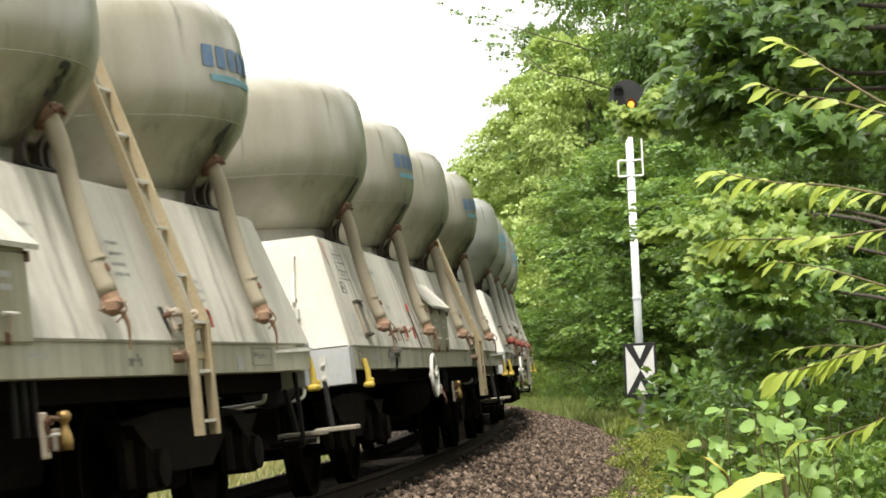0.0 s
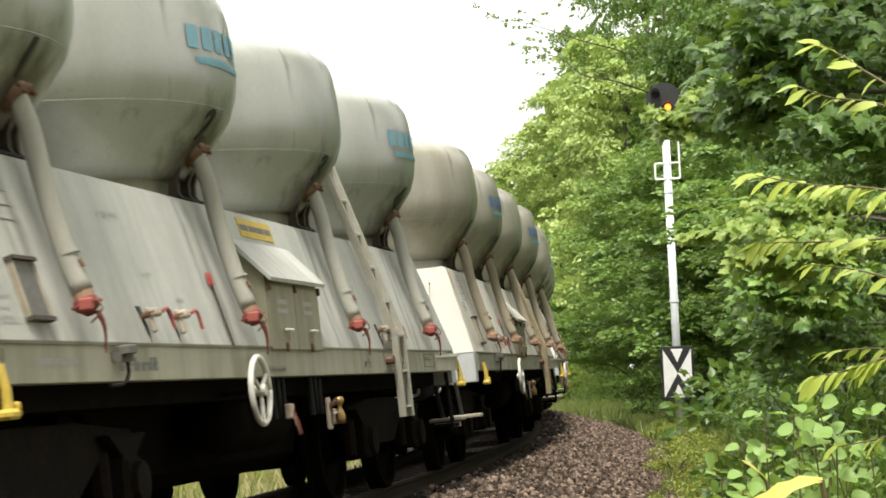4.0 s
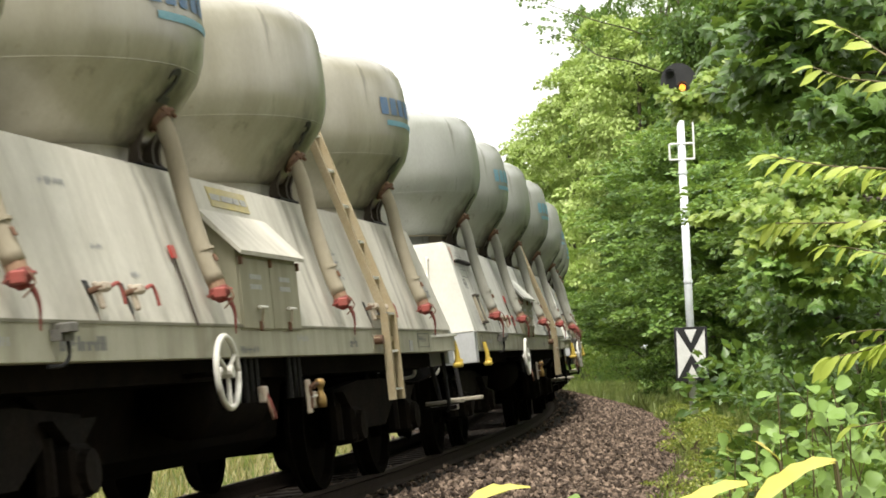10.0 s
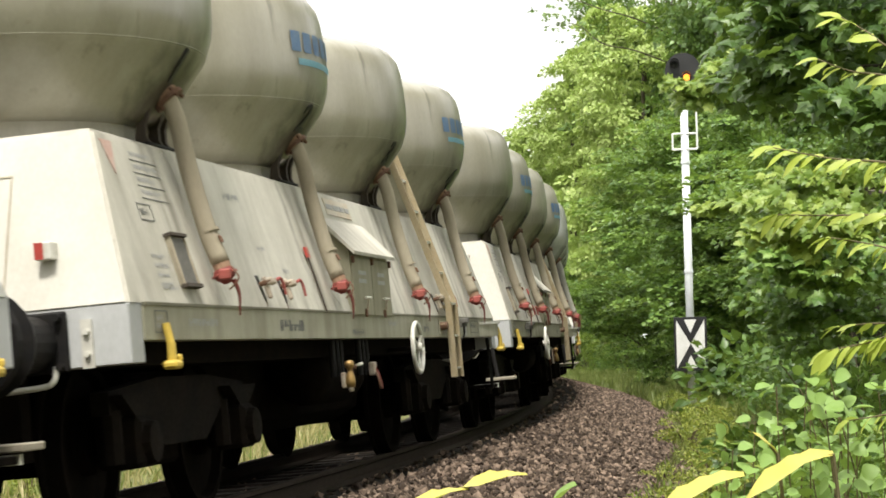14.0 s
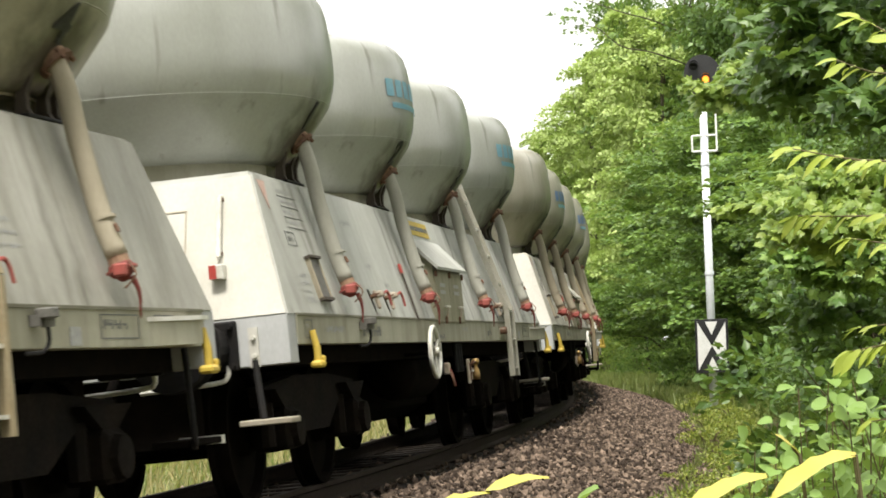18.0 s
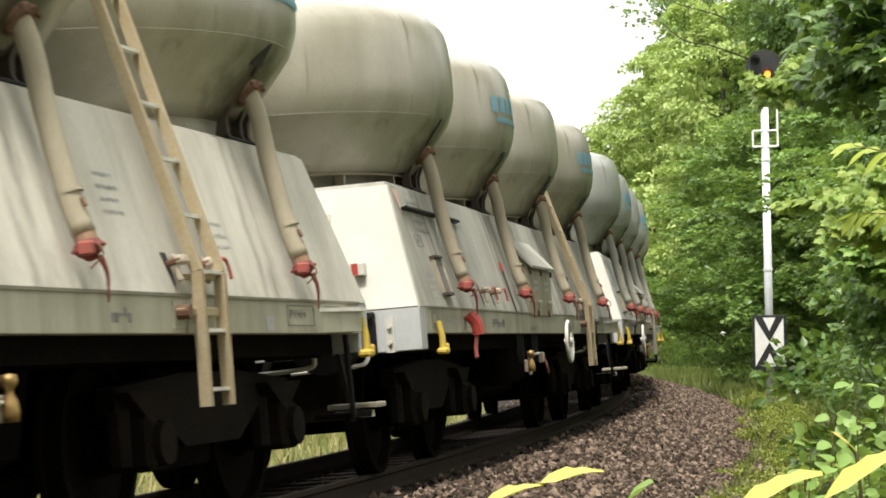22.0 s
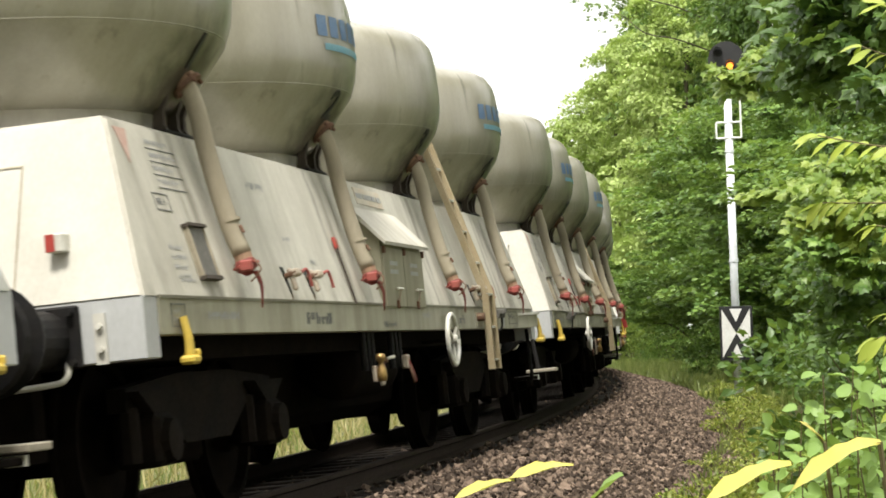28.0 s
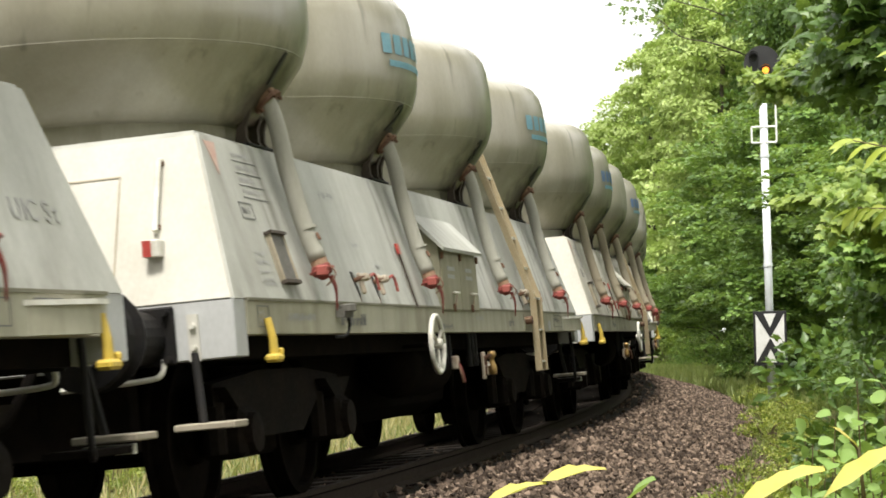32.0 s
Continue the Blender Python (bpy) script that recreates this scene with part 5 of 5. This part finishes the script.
def blades(name, label, s0, s1, l0, l1, count, height, material, seed=1):
    """Grass: thin bent blades over a strip beside the track."""
    r = np.random.default_rng(seed)
    pos = []
    for _ in range(count):
        l = r.uniform(l0, l1)
        p = beside(r.uniform(s0, s1), l)
        base = canted(0, l, bed_height(l)).z if abs(l) < 3.1 else -0.62
        pos.append((p.x, p.y, max(base, -0.62) - 0.02))
    pos = np.array(pos)
    tip = r.normal(0, 0.35, (count, 3)) + np.array([0, 0, 1.0])
    ob = leaf_cloud(name, pos, tip, height * r.uniform(0.4, 1.2, count), material, width=0.07, normal=r.normal(0, 1, (count, 3)))
    tagged(ob, label, "grass", kind="stuff")


blades("grass", "sunlit tall grass beyond the far rail", -6, 62, -12, -2.6, 15000, 0.26, leafs["grass"], 2)
blades("dry_grass", "straw-coloured dry grass beyond the far rail", -6, 62, -9, -2.5, 11000, 0.34, leafs["straw"], 3)
blades("grass_verge", "soft green grass verge beyond the ballast", 40, 125, 2.9, 9.5, 36000, 0.42, leafs["grass"], 4)
blades("weed_edge", "grass and weeds along the ballast edge", 12, 46, 3.0, 4.2, 9000, 0.2, leafs["grass"], 5)

# ---- near foliage: single leaves on twigs ----
def from_eye(a, b, d):
    """The point d metres ahead of the eye, a to the right and b up for each metre."""
    return Vector(EYE) + d * Vector((a, 1, b))


@functools.cache
def leaf_shape(kind, bent):
    """One leaf along +y: an outline folded along its midrib, drooping to the tip."""
    outline = {"cherry": ((0, 0.015), (0.12, 0.09), (0.3, 0.165), (0.5, 0.19), (0.7, 0.14), (0.87, 0.06), (1.0, 0.0)),
               "round": ((0, 0.03), (0.06, 0.3), (0.25, 0.5), (0.5, 0.54), (0.75, 0.42), (0.92, 0.2), (1.0, 0.0)),
               "lobed": ((0, 0.02), (0.08, 0.06), (0.2, 0.17), (0.3, 0.18), (0.42, 0.25), (0.54, 0.2), (0.66, 0.21), (0.78, 0.12), (0.9, 0.04), (1.0, 0.0))}[kind]
    bm = bmesh.new()
    rows = []
    for y, w in outline:
        z = -bent * y * y
        rows.append([bm.verts.new((sx * w, y, z + abs(sx) * w * 0.22 + 0.02 * math.sin(9 * y + sx))) for sx in (-1, 0, 1)])
    for A, B in zip(rows, rows[1:]):
        for k in (0, 1):
            bm.faces.new((A[k], A[k + 1], B[k + 1], B[k]))
    bmesh.ops.remove_doubles(bm, verts=bm.verts, dist=1e-4)
    me = bpy.data.meshes.new("leaf")
    for f in bm.faces:
        f.smooth = True
    bm.to_mesh(me)
    bm.free()
    return me


_n = np.random.default_rng(21)


def hang_leaf(parent, at, way, size, kind, material, face=None):
    me = leaf_shape(kind, (0.12, 0.25, 0.4)[int(_n.integers(0, 3))])
    if not me.materials:
        me.materials.append(material)
    ob = new("leaf", me)
    ob.parent = parent
    y = Vector(way).normalized()
    up = Vector((_n.normal(0, 0.35), -0.55 + _n.normal(0, 0.35), 0.8))
    up = up if face is None else Vector(face)
    x = y.cross(up).normalized()
    z = x.cross(y)
    ob.matrix_basis = Matrix.Translation(at) @ Matrix((x, y, z)).transposed().to_4x4() @ Matrix.Scale(size, 4)
    return ob


def cherry_sapling(twigs):
    """A sapling beside the view: thin stems, and twigs whose long leaves hang forward and down on both sides."""
    t = new("cherry_sapling")
    tagged(t, "cherry sapling with drooping yellow-green pointed leaves", "tree")
    foot = from_eye(0.03, 0, 4.5)
    stem = bend([(foot.x + 0.05, foot.y, -0.7), (foot.x, foot.y, 0.4), (foot.x - 0.03, foot.y - 0.05, 1.2), (foot.x, foot.y, 2.2)], 6)
    part("stem", tubed(stem, 0.012, 7, 0.004), M["twig"], t, smooth=True)
    for pts, d, leaf, count in twigs:
        tip = [from_eye(a, b, d + 0.05 * i) for i, (a, b) in enumerate(pts)]
        root = min(stem, key=lambda p: abs(p.z - tip[0].z + 0.05))
        line = bend([root, *tip], 7)
        br = part("branch", tubed(line, 0.0038, 6, 0.0012), M["twig"], t, smooth=True)
        line = line[7:]
        ax = (line[-1] - line[0]).normalized()
        for k in range(count):
            p = line[min(len(line) - 1, int((k + 0.6) / count * len(line)))]
            turn = 0.75 * (-1) ** k
            way = ax + Vector((0, turn * _n.uniform(0.2, 0.9), -0.42 + _n.normal() * 0.3 + 0.16 * turn))
            hang_leaf(br, p, way, leaf * _n.uniform(0.65, 1.12), "cherry", leafs["cherry"])
        hang_leaf(br, line[-1], ax + Vector((0, 0, -0.25)), leaf, "cherry", leafs["cherry"])


cherry_sapling([
    ([(-0.0021, 0.1116), (-0.035, 0.1333), (-0.0445, 0.141), (-0.0572, 0.1493)], 4.4, 0.066, 12),
    ([(-0.0022, 0.109), (-0.0357, 0.12), (-0.0533, 0.1234), (-0.0688, 0.13)], 4.5, 0.064, 13),
    ([(-0.0043, 0.0721), (-0.0379, 0.0795), (-0.0634, 0.0825), (-0.0909, 0.0889)], 4.3, 0.068, 24),
    ([(-0.0052, 0.0563), (-0.0392, 0.0551), (-0.0701, 0.0558), (-0.0899, 0.057)], 4.4, 0.066, 22),
    ([(-0.0018, 0.0245), (-0.0319, 0.0367), (-0.0473, 0.0415), (-0.0654, 0.0451)], 4.6, 0.06, 16),
    ([(-0.003, 0.0036), (-0.034, -0.0002), (-0.0498, -0.0048), (-0.0682, -0.008)], 4.2, 0.066, 22),
    ([(-0.0036, -0.0068), (-0.0235, 0.0019), (-0.0441, 0.0042), (-0.0624, 0.0031)], 4.5, 0.058, 14),
    ([(-0.0048, -0.0277), (-0.0255, -0.0335), (-0.0412, -0.0382), (-0.0595, -0.041)], 4.1, 0.06, 12),
])


LOBES = ((0.0, 0.0), (0.2, -0.06), (0.17, 0.12), (0.46, 0.22), (0.3, 0.36), (0.42, 0.6), (0.2, 0.62), (0.0, 1.0), (-0.2, 0.62), (-0.42, 0.6), (-0.3, 0.36), (-0.46, 0.22), (-0.17, 0.12), (-0.2, -0.06))


def lobed_leaves(name, pos, tip, size, material, parent, normal):
    """Many maple-like leaves in one mesh, each a fan of fourteen points that droops at its rim."""
    n, m = len(pos), len(LOBES)
    tip = unit(tip)
    side = unit(np.cross(tip, normal + rng.normal(0, 0.4, (n, 3))))
    nrm = np.cross(side, tip)
    size = size[:, None]
    co = np.empty((n, m + 1, 3))
    co[:, 0] = pos + tip * size * 0.38 + nrm * size * 0.07
    for k, (u, v) in enumerate(LOBES):
        co[:, k + 1] = pos + side * size * u * 1.15 + tip * size * v - nrm * size * (0.25 * u * u + 0.1 * v * v)
    tri = np.array([(0, 1 + (k + 1) % m, 1 + k) for k in range(m)])
    tri = (np.arange(n)[:, None, None] * (m + 1) + tri).reshape(-1, 3)
    me = bpy.data.meshes.new(name)
    me.from_pydata(co.reshape(-1, 3).tolist(), [], tri.tolist())
    me.materials.append(material)
    ob = new(name, me)
    ob.parent = parent
    return ob


def overhanging_tree(label, trunk_x, trunk_y, height, boughs):
    """A tree beside the view whose boughs reach in over the verge; each bough: line (right, up for each metre ahead), metres ahead, clumps, leaf, spread, material."""
    t = new("tree")
    tagged(t, label, "tree", "trees of the wood edge")
    part("trunk", tubed(bend([(trunk_x, trunk_y, -0.8), (trunk_x + 0.15, trunk_y, height * 0.5), (trunk_x, trunk_y + 0.2, height)], 5), 0.14, 9, 0.04), M["bark"], t, smooth=True)
    for pts, d, clumps, leaf, spread, material in boughs:
        inner = [from_eye(a, b, d) for a, b in pts]
        root = Vector((trunk_x, trunk_y, max(0.2, inner[0].z - 0.7)))
        line = bend([root, root.lerp(inner[0], 0.6) + Vector((0, 0, 0.12)), *inner], 6)
        limb = part("limb", tubed(line, 0.2 * leaf, 7, 0.03 * leaf), M["bark"], t, smooth=True)
        tail = line[len(line) // 2:]
        c = np.array([tail[int(rng.integers(0, len(tail)))] + Vector((rng.normal(), rng.normal(), rng.normal() * 0.8)) * spread for _ in range(clumps)])
        out = np.tile(np.array([[-0.6, -0.5, -0.1]]), (clumps, 1))
        pos, tip = clump_leaves(c, np.full(clumps, 1.2 * leaf), 9, out)
        normal = np.tile(np.array([[-0.1, -0.55, 0.75]]), (len(pos), 1))
        lobed_leaves("foliage", pos, tip, leaf * rng.uniform(0.6, 1.2, len(pos)), material, limb, normal)


overhanging_tree("dark green maple reaching over the verge", 2.6, 17.0, 7.0, [
    ([(-0.0256, 0.1534), (-0.0573, 0.148), (-0.0786, 0.1456), (-0.0937, 0.1401)], 17.0, 70, 0.16, 0.2, leafs["far"]),
    ([(-0.0121, 0.163), (-0.0353, 0.1663), (-0.0564, 0.1641), (-0.0725, 0.1614)], 17.5, 50, 0.16, 0.16, leafs["far"]),
    ([(-0.0155, 0.102), (-0.0336, 0.1019), (-0.0464, 0.1055), (-0.0571, 0.1022)], 16.0, 36, 0.15, 0.12, leafs["far"]),
    ([(-0.0375, 0.1249), (-0.0665, 0.1244), (-0.0851, 0.1245), (-0.096, 0.1212)], 18.0, 60, 0.15, 0.14, leafs["far"]),
    ([(-0.0267, 0.1321), (-0.0419, 0.1414), (-0.058, 0.1346), (-0.074, 0.1331)], 18.5, 50, 0.15, 0.2, leafs["far"]),
])
overhanging_tree("tall thin tree with a sparse bough against the sky", -10.0, 76.0, 14.5, [
    ([(-0.1707, 0.16), (-0.1872, 0.1669), (-0.2011, 0.1723), (-0.218, 0.1757)], 72.0, 16, 0.15, 0.35, leafs["far"]),
    ([(-0.1715, 0.1434), (-0.1823, 0.1526), (-0.192, 0.1548), (-0.202, 0.1528)], 73.0, 18, 0.15, 0.35, leafs["mid"]),
])
overhanging_tree("young maple whose light leaves hang before the signal", 0.2, 26.0, 5.6, [
    ([(-0.0873, 0.1341), (-0.1036, 0.1299), (-0.1188, 0.1229), (-0.1315, 0.1142)], 25.0, 52, 0.14, 0.11, leafs["light"]),
    ([(-0.0701, 0.1058), (-0.0831, 0.1108), (-0.0938, 0.1115), (-0.1022, 0.1053)], 25.5, 46, 0.13, 0.2, leafs["mid"]),
])
overhanging_tree("field maple with yellow-green lobed leaves", 0.7, 12.0, 3.4, [
    ([(-0.0355, 0.0674), (-0.0564, 0.066), (-0.0776, 0.0633), (-0.0938, 0.0602)], 12.0, 110, 0.075, 0.09, leafs["light"]),
    ([(-0.0312, 0.0499), (-0.0572, 0.0513), (-0.0784, 0.0499), (-0.0943, 0.0508)], 11.5, 80, 0.075, 0.08, leafs["light"]),
    ([(-0.0695, 0.0668), (-0.0882, 0.0652), (-0.107, 0.0628), (-0.1247, 0.0606)], 16.0, 30, 0.08, 0.05, leafs["light"]),
    ([(-0.0375, 0.029), (-0.0582, 0.0327), (-0.0766, 0.0337), (-0.0923, 0.0372)], 15.0, 110, 0.09, 0.13, leafs["mid"]),
    ([(-0.0383, 0.0158), (-0.0593, 0.0115), (-0.0752, 0.0096), (-0.0906, 0.0183)], 15.5, 110, 0.085, 0.15, leafs["far"]),
])


def hazel_bush():
    """A near shrub with big round pale leaves on thin stems."""
    b = new("hazel_shrub")
    tagged(b, "near shrub with round pale green leaves", "bush")
    for k in range(27):
        f = (k + 0.5) / 27
        a = -0.126 + 0.09 * f + _n.normal() * 0.003
        top = float(np.interp(f, (0, 0.2, 0.35, 0.75, 1), (-0.047, -0.038, -0.016, -0.014, -0.03))) - 0.03 * abs(_n.normal())
        d = 4.7 + _n.uniform(-0.4, 0.8)
        tip = from_eye(a, top, d)
        root = Vector((tip.x + _n.normal() * 0.12, tip.y + 0.2, -0.62))
        line = bend([root, root.lerp(tip, 0.55) + Vector((_n.normal() * 0.05, 0, 0.05)), tip], 8)
        part("stem", tubed(line, 0.0045, 5, 0.0015), M["twig"], b)
        for j in range(11):
            p = line[-1 - min(len(line) - 2, int(j * 0.36))]
            ang = 2.4 * j + k
            side = Vector((math.cos(ang), math.sin(ang) * 0.8 - 0.2, 0.1 + _n.normal() * 0.4))
            face = Vector((_n.normal() * 0.6, -0.5 + _n.normal() * 0.5, 0.75))
            hang_leaf(b, p + side * 0.012, side, _n.uniform(0.026, 0.042), "round", leafs["hazel"], face)


hazel_bush()


def yellow_sprig(label, pts, d, leaf, material, kind="lobed"):
    sp = new("sprig")
    tagged(sp, label, "leaf", "near leaves")
    line = [from_eye(a, b, d) for a, b in pts]
    ax = (line[-1] - line[0]).normalized()
    part("twig", tubed([(line[0].x + 0.1, line[0].y + 0.15, -0.65), (line[0].x + 0.02, line[0].y + 0.02, line[0].z - 0.25), line[0], line[0] + ax * 0.01], 0.0025, 5, 0.001), M["twig"], sp)
    for i, p in enumerate(line[:-1]):
        hang_leaf(sp, p, (line[i + 1] - p) + Vector((0, -0.01, 0.004 * (-1) ** i)), leaf, kind, material, (0.1 * (-1) ** i, -0.3, 1))


yellow_sprig("yellow lobed leaves very near the eye", [(-0.0673, -0.0564), (-0.1093, -0.0658), (-0.1441, -0.0706)], 1.6, 0.078, leafs["yellow"])
yellow_sprig("yellow lobed leaves very near the eye", [(-0.0933, -0.0565), (-0.0997, -0.0485)], 1.62, 0.03, leafs["yellow"])
yellow_sprig("yellow lobed leaves very near the eye", [(-0.2784, -0.0826), (-0.2495, -0.0721), (-0.221, -0.0601)], 1.6, 0.06, leafs["yellow"])
yellow_sprig("pale green leaf very near the eye", [(-0.2045, -0.0813), (-0.1905, -0.0703)], 1.7, 0.034, leafs["grass"], "round")


# ---- distant signal with its board ----
def build_signal():
    at = Vector((-5.45, 41.0, -0.62))
    sig = new("distant_signal")
    tagged(sig, "grey signal mast with round black head, one orange light", "railway signal")
    sig.matrix_basis = Matrix.Translation(at) @ Matrix.Rotation(radians(7.5), 4, "Z")
    # local: y away from the viewer, x to the right
    part("mast", tubed([(0, 0, -0.2), (0, 0, 6.1)], 0.082, 18, 0.075), M["mast"], sig, "pale grey tubular mast", smooth=True)
    part("base_plate", boxed(-0.2, 0.2, -0.2, 0.2, -0.05, 0.06, bevel=0.01), M["mast"], sig)
    for z in (2.9, 5.05):
        part("mast_band", tubed([(0, 0, z), (0, 0, z + 0.06)], 0.092, 18), M["mast"], sig)
    hoop = part("step_frame", tubed([(-0.24, -0.06, 5.33), (0.24, -0.06, 5.33)], 0.02, 8), M["sign_white"], sig, "small white step frame")
    for a, b in (((-0.24, -0.06, 5.33), (-0.24, -0.06, 5.64)), ((0.24, -0.06, 5.33), (0.24, -0.06, 6.2)), ((-0.24, -0.06, 5.64), (0.24, -0.06, 5.64))):
        part("frame_bar", tubed([a, b], 0.02, 8), M["sign_white"], hoop)
    # head: round black screen
    bm = bmesh.new()
    lathe(bm, [(0.0, -0.02), (0.35, -0.02), (0.35, 0.04), (0.0, 0.04)], "y", (0.0, -0.12, 6.88), 32)
    head = part("signal_head", bm, M["sign_black"], sig, "round black signal screen")
    part("lamp_case", boxed(-0.2, 0.2, -0.08, 0.22, 6.5, 7.1, bevel=0.03), M["sign_black"], sig)
    for lx, lz, mat in ((0.07, 6.74, "lamp"), (-0.16, 7.0, "sign_black")):
        lamp = part("lamp", lathe(bmesh.new(), [(0.0, 0.0), (0.066, 0.0), (0.06, -0.03), (0.0, -0.045)], "y", (lx, -0.15, lz), 16), M[mat], sig, "glowing orange lens" if mat == "lamp" else "dark unlit lens")
        hood = bmesh.new()
        A = [(0.1 * math.cos(a), 0.1 * math.sin(a)) for a in np.linspace(0, math.pi, 9)]
        for (u, w), (u2, w2) in zip(A, A[1:]):
            hood.faces.new([hood.verts.new(p) for p in ((lx + u, -0.15, lz + w), (lx + u2, -0.15, lz + w2), (lx + u2 * 0.95, -0.38, lz + w2 * 0.95), (lx + u * 0.95, -0.38, lz + w * 0.95))])
        part("lamp_hood", hood, M["sign_black"], lamp)
    # board: white with a black border and two black chevrons meeting point to point
    board = part("board", boxed(-0.32, 0.32, -0.135, -0.115, 0.98, 2.03, bevel=0.004), M["sign_black"], sig, "black-bordered white board with two black chevrons")
    zc, y0, y1 = 1.505, -0.139, -0.135
    part("white_field", boxed(-0.275, 0.275, y0, y1, 1.03, 1.98), M["sign_white"], board)
    for q in (-1, 1):
        far = zc + q * 0.475
        for sx in (-1, 1):
            poly = [(sx * 0.275, far), (sx * 0.12, far), (0.0, zc + q * 0.21), (0.0, zc + q * 0.0)]
            part("chevron_arm", prism(bmesh.new(), poly, "y", y0 - 0.004, y0 - 0.0005), M["sign_black"], board)
    for z in (1.15, 1.85):
        part("bracket", boxed(-0.12, 0.12, -0.115, 0.1, z - 0.02, z + 0.02), M["mast"], sig)


build_signal()


# ---- sleepers and ballast stones ----
def build_sleepers():
    me = None
    for k in range(-6, 110):
        s = 0.63 * k
        if me is None:
            bm = boxed(-1.3, 1.3, -0.13, 0.13, -0.33, -0.157, bevel=0.01)
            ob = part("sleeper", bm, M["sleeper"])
            me = ob.data
        else:
            ob = new("sleeper", me)
        p = track(s)
        ob.matrix_basis = Matrix.Translation(p) @ Matrix.Rotation(heading(s), 4, "Z") @ Matrix.Rotation(-CANT, 4, "Y")
        tagged(ob, "weathered wooden sleeper bedded in ballast, darkened for the train's shade", "sleeper", "sleepers of the track", "structure")


def build_stones():
    """Loose crushed stones: angular lumps scattered over the shoulder of the bed, from where its painted shade ends."""
    r = np.random.default_rng(11)
    n = 46000
    s = 8 + 62 * r.uniform(0, 1, n) ** 1.5
    # few stones inside 1.3 m, so the shade-dark bed shows beside the train
    lat = np.where(r.uniform(0, 1, n) < 0.94, 1.3 + 2.0 * r.uniform(0, 1, n) ** 0.85, r.uniform(-1.6, 1.3, n))
    base = np.array([[1, 0, 0], [-1, 0, 0], [0, 1, 0], [0, -1, 0], [0, 0, 1], [0, 0, -1]], float)
    faces = np.array([[0, 2, 4], [2, 1, 4], [1, 3, 4], [3, 0, 4], [2, 0, 5], [1, 2, 5], [3, 1, 5], [0, 3, 5]])
    size = r.uniform(0.015, 0.042, n)
    cs, cl = math.sin(CANT), math.cos(CANT)
    co = np.empty((n, 6, 3))
    for i in range(n):
        l = lat[i]
        h = heading(s[i])
        p = track(s[i])
        z = bed_height(l)
        ll, zz = l * cl - z * cs, l * cs + z * cl
        q = base * (size[i] * r.uniform(0.55, 1.35, (6, 1)))
        m = np.array(Euler(r.uniform(0, 6.28, 3).tolist()).to_matrix())
        co[i] = q @ m.T + (p.x + ll * math.cos(h), p.y + ll * math.sin(h), zz + r.uniform(-0.005, 0.03))
    tri = (np.arange(n)[:, None, None] * 6 + faces).reshape(-1, 3)
    me = bpy.data.meshes.new("ballast_stones")
    me.from_pydata(co.reshape(-1, 3).tolist(), [], tri.tolist())
    me.materials.append(M["stone"])
    tagged(new("ballast_stones", me), "loose angular brown-grey ballast stones", "ballast", kind="stuff")


build_sleepers()
build_stones()


# ---- what moves ----
def travelled(t):
    """Metres along the track at t seconds, smooth through the rows of RUN."""
    ts, vs = [r[0] for r in RUN], [r[1] for r in RUN]
    d = np.gradient(np.array(vs), np.array(ts))
    i = min(max(int(np.searchsorted(ts, t)) - 1, 0), len(ts) - 2)
    h = ts[i + 1] - ts[i]
    u = (t - ts[i]) / h
    return float((2 * u ** 3 - 3 * u * u + 1) * vs[i] + (u ** 3 - 2 * u * u + u) * h * d[i] + (-2 * u ** 3 + 3 * u * u) * vs[i + 1] + (u ** 3 - u * u) * h * d[i + 1])


def motions():
    ride = [0.5 * i for i in range(65)]
    spin = [0.15 * i for i in range(214)] + [32.0]
    run0 = travelled(0.0)
    for k, wagon in wagons.items():
        walk(wagon, [(t, on_track(travelled(t) + k * WAGON + WAGON / 2)) for t in ride])
        for ob in [c for c in wagon.children_recursive if c.name.startswith("wheelset")]:
            at = ob.matrix_basis.translation.copy()
            walk(ob, [(t, Matrix.Translation(at) @ Matrix.Rotation(-(travelled(t) - run0) / 0.455 + 0.7 * k, 4, "X")) for t in spin])


motions()
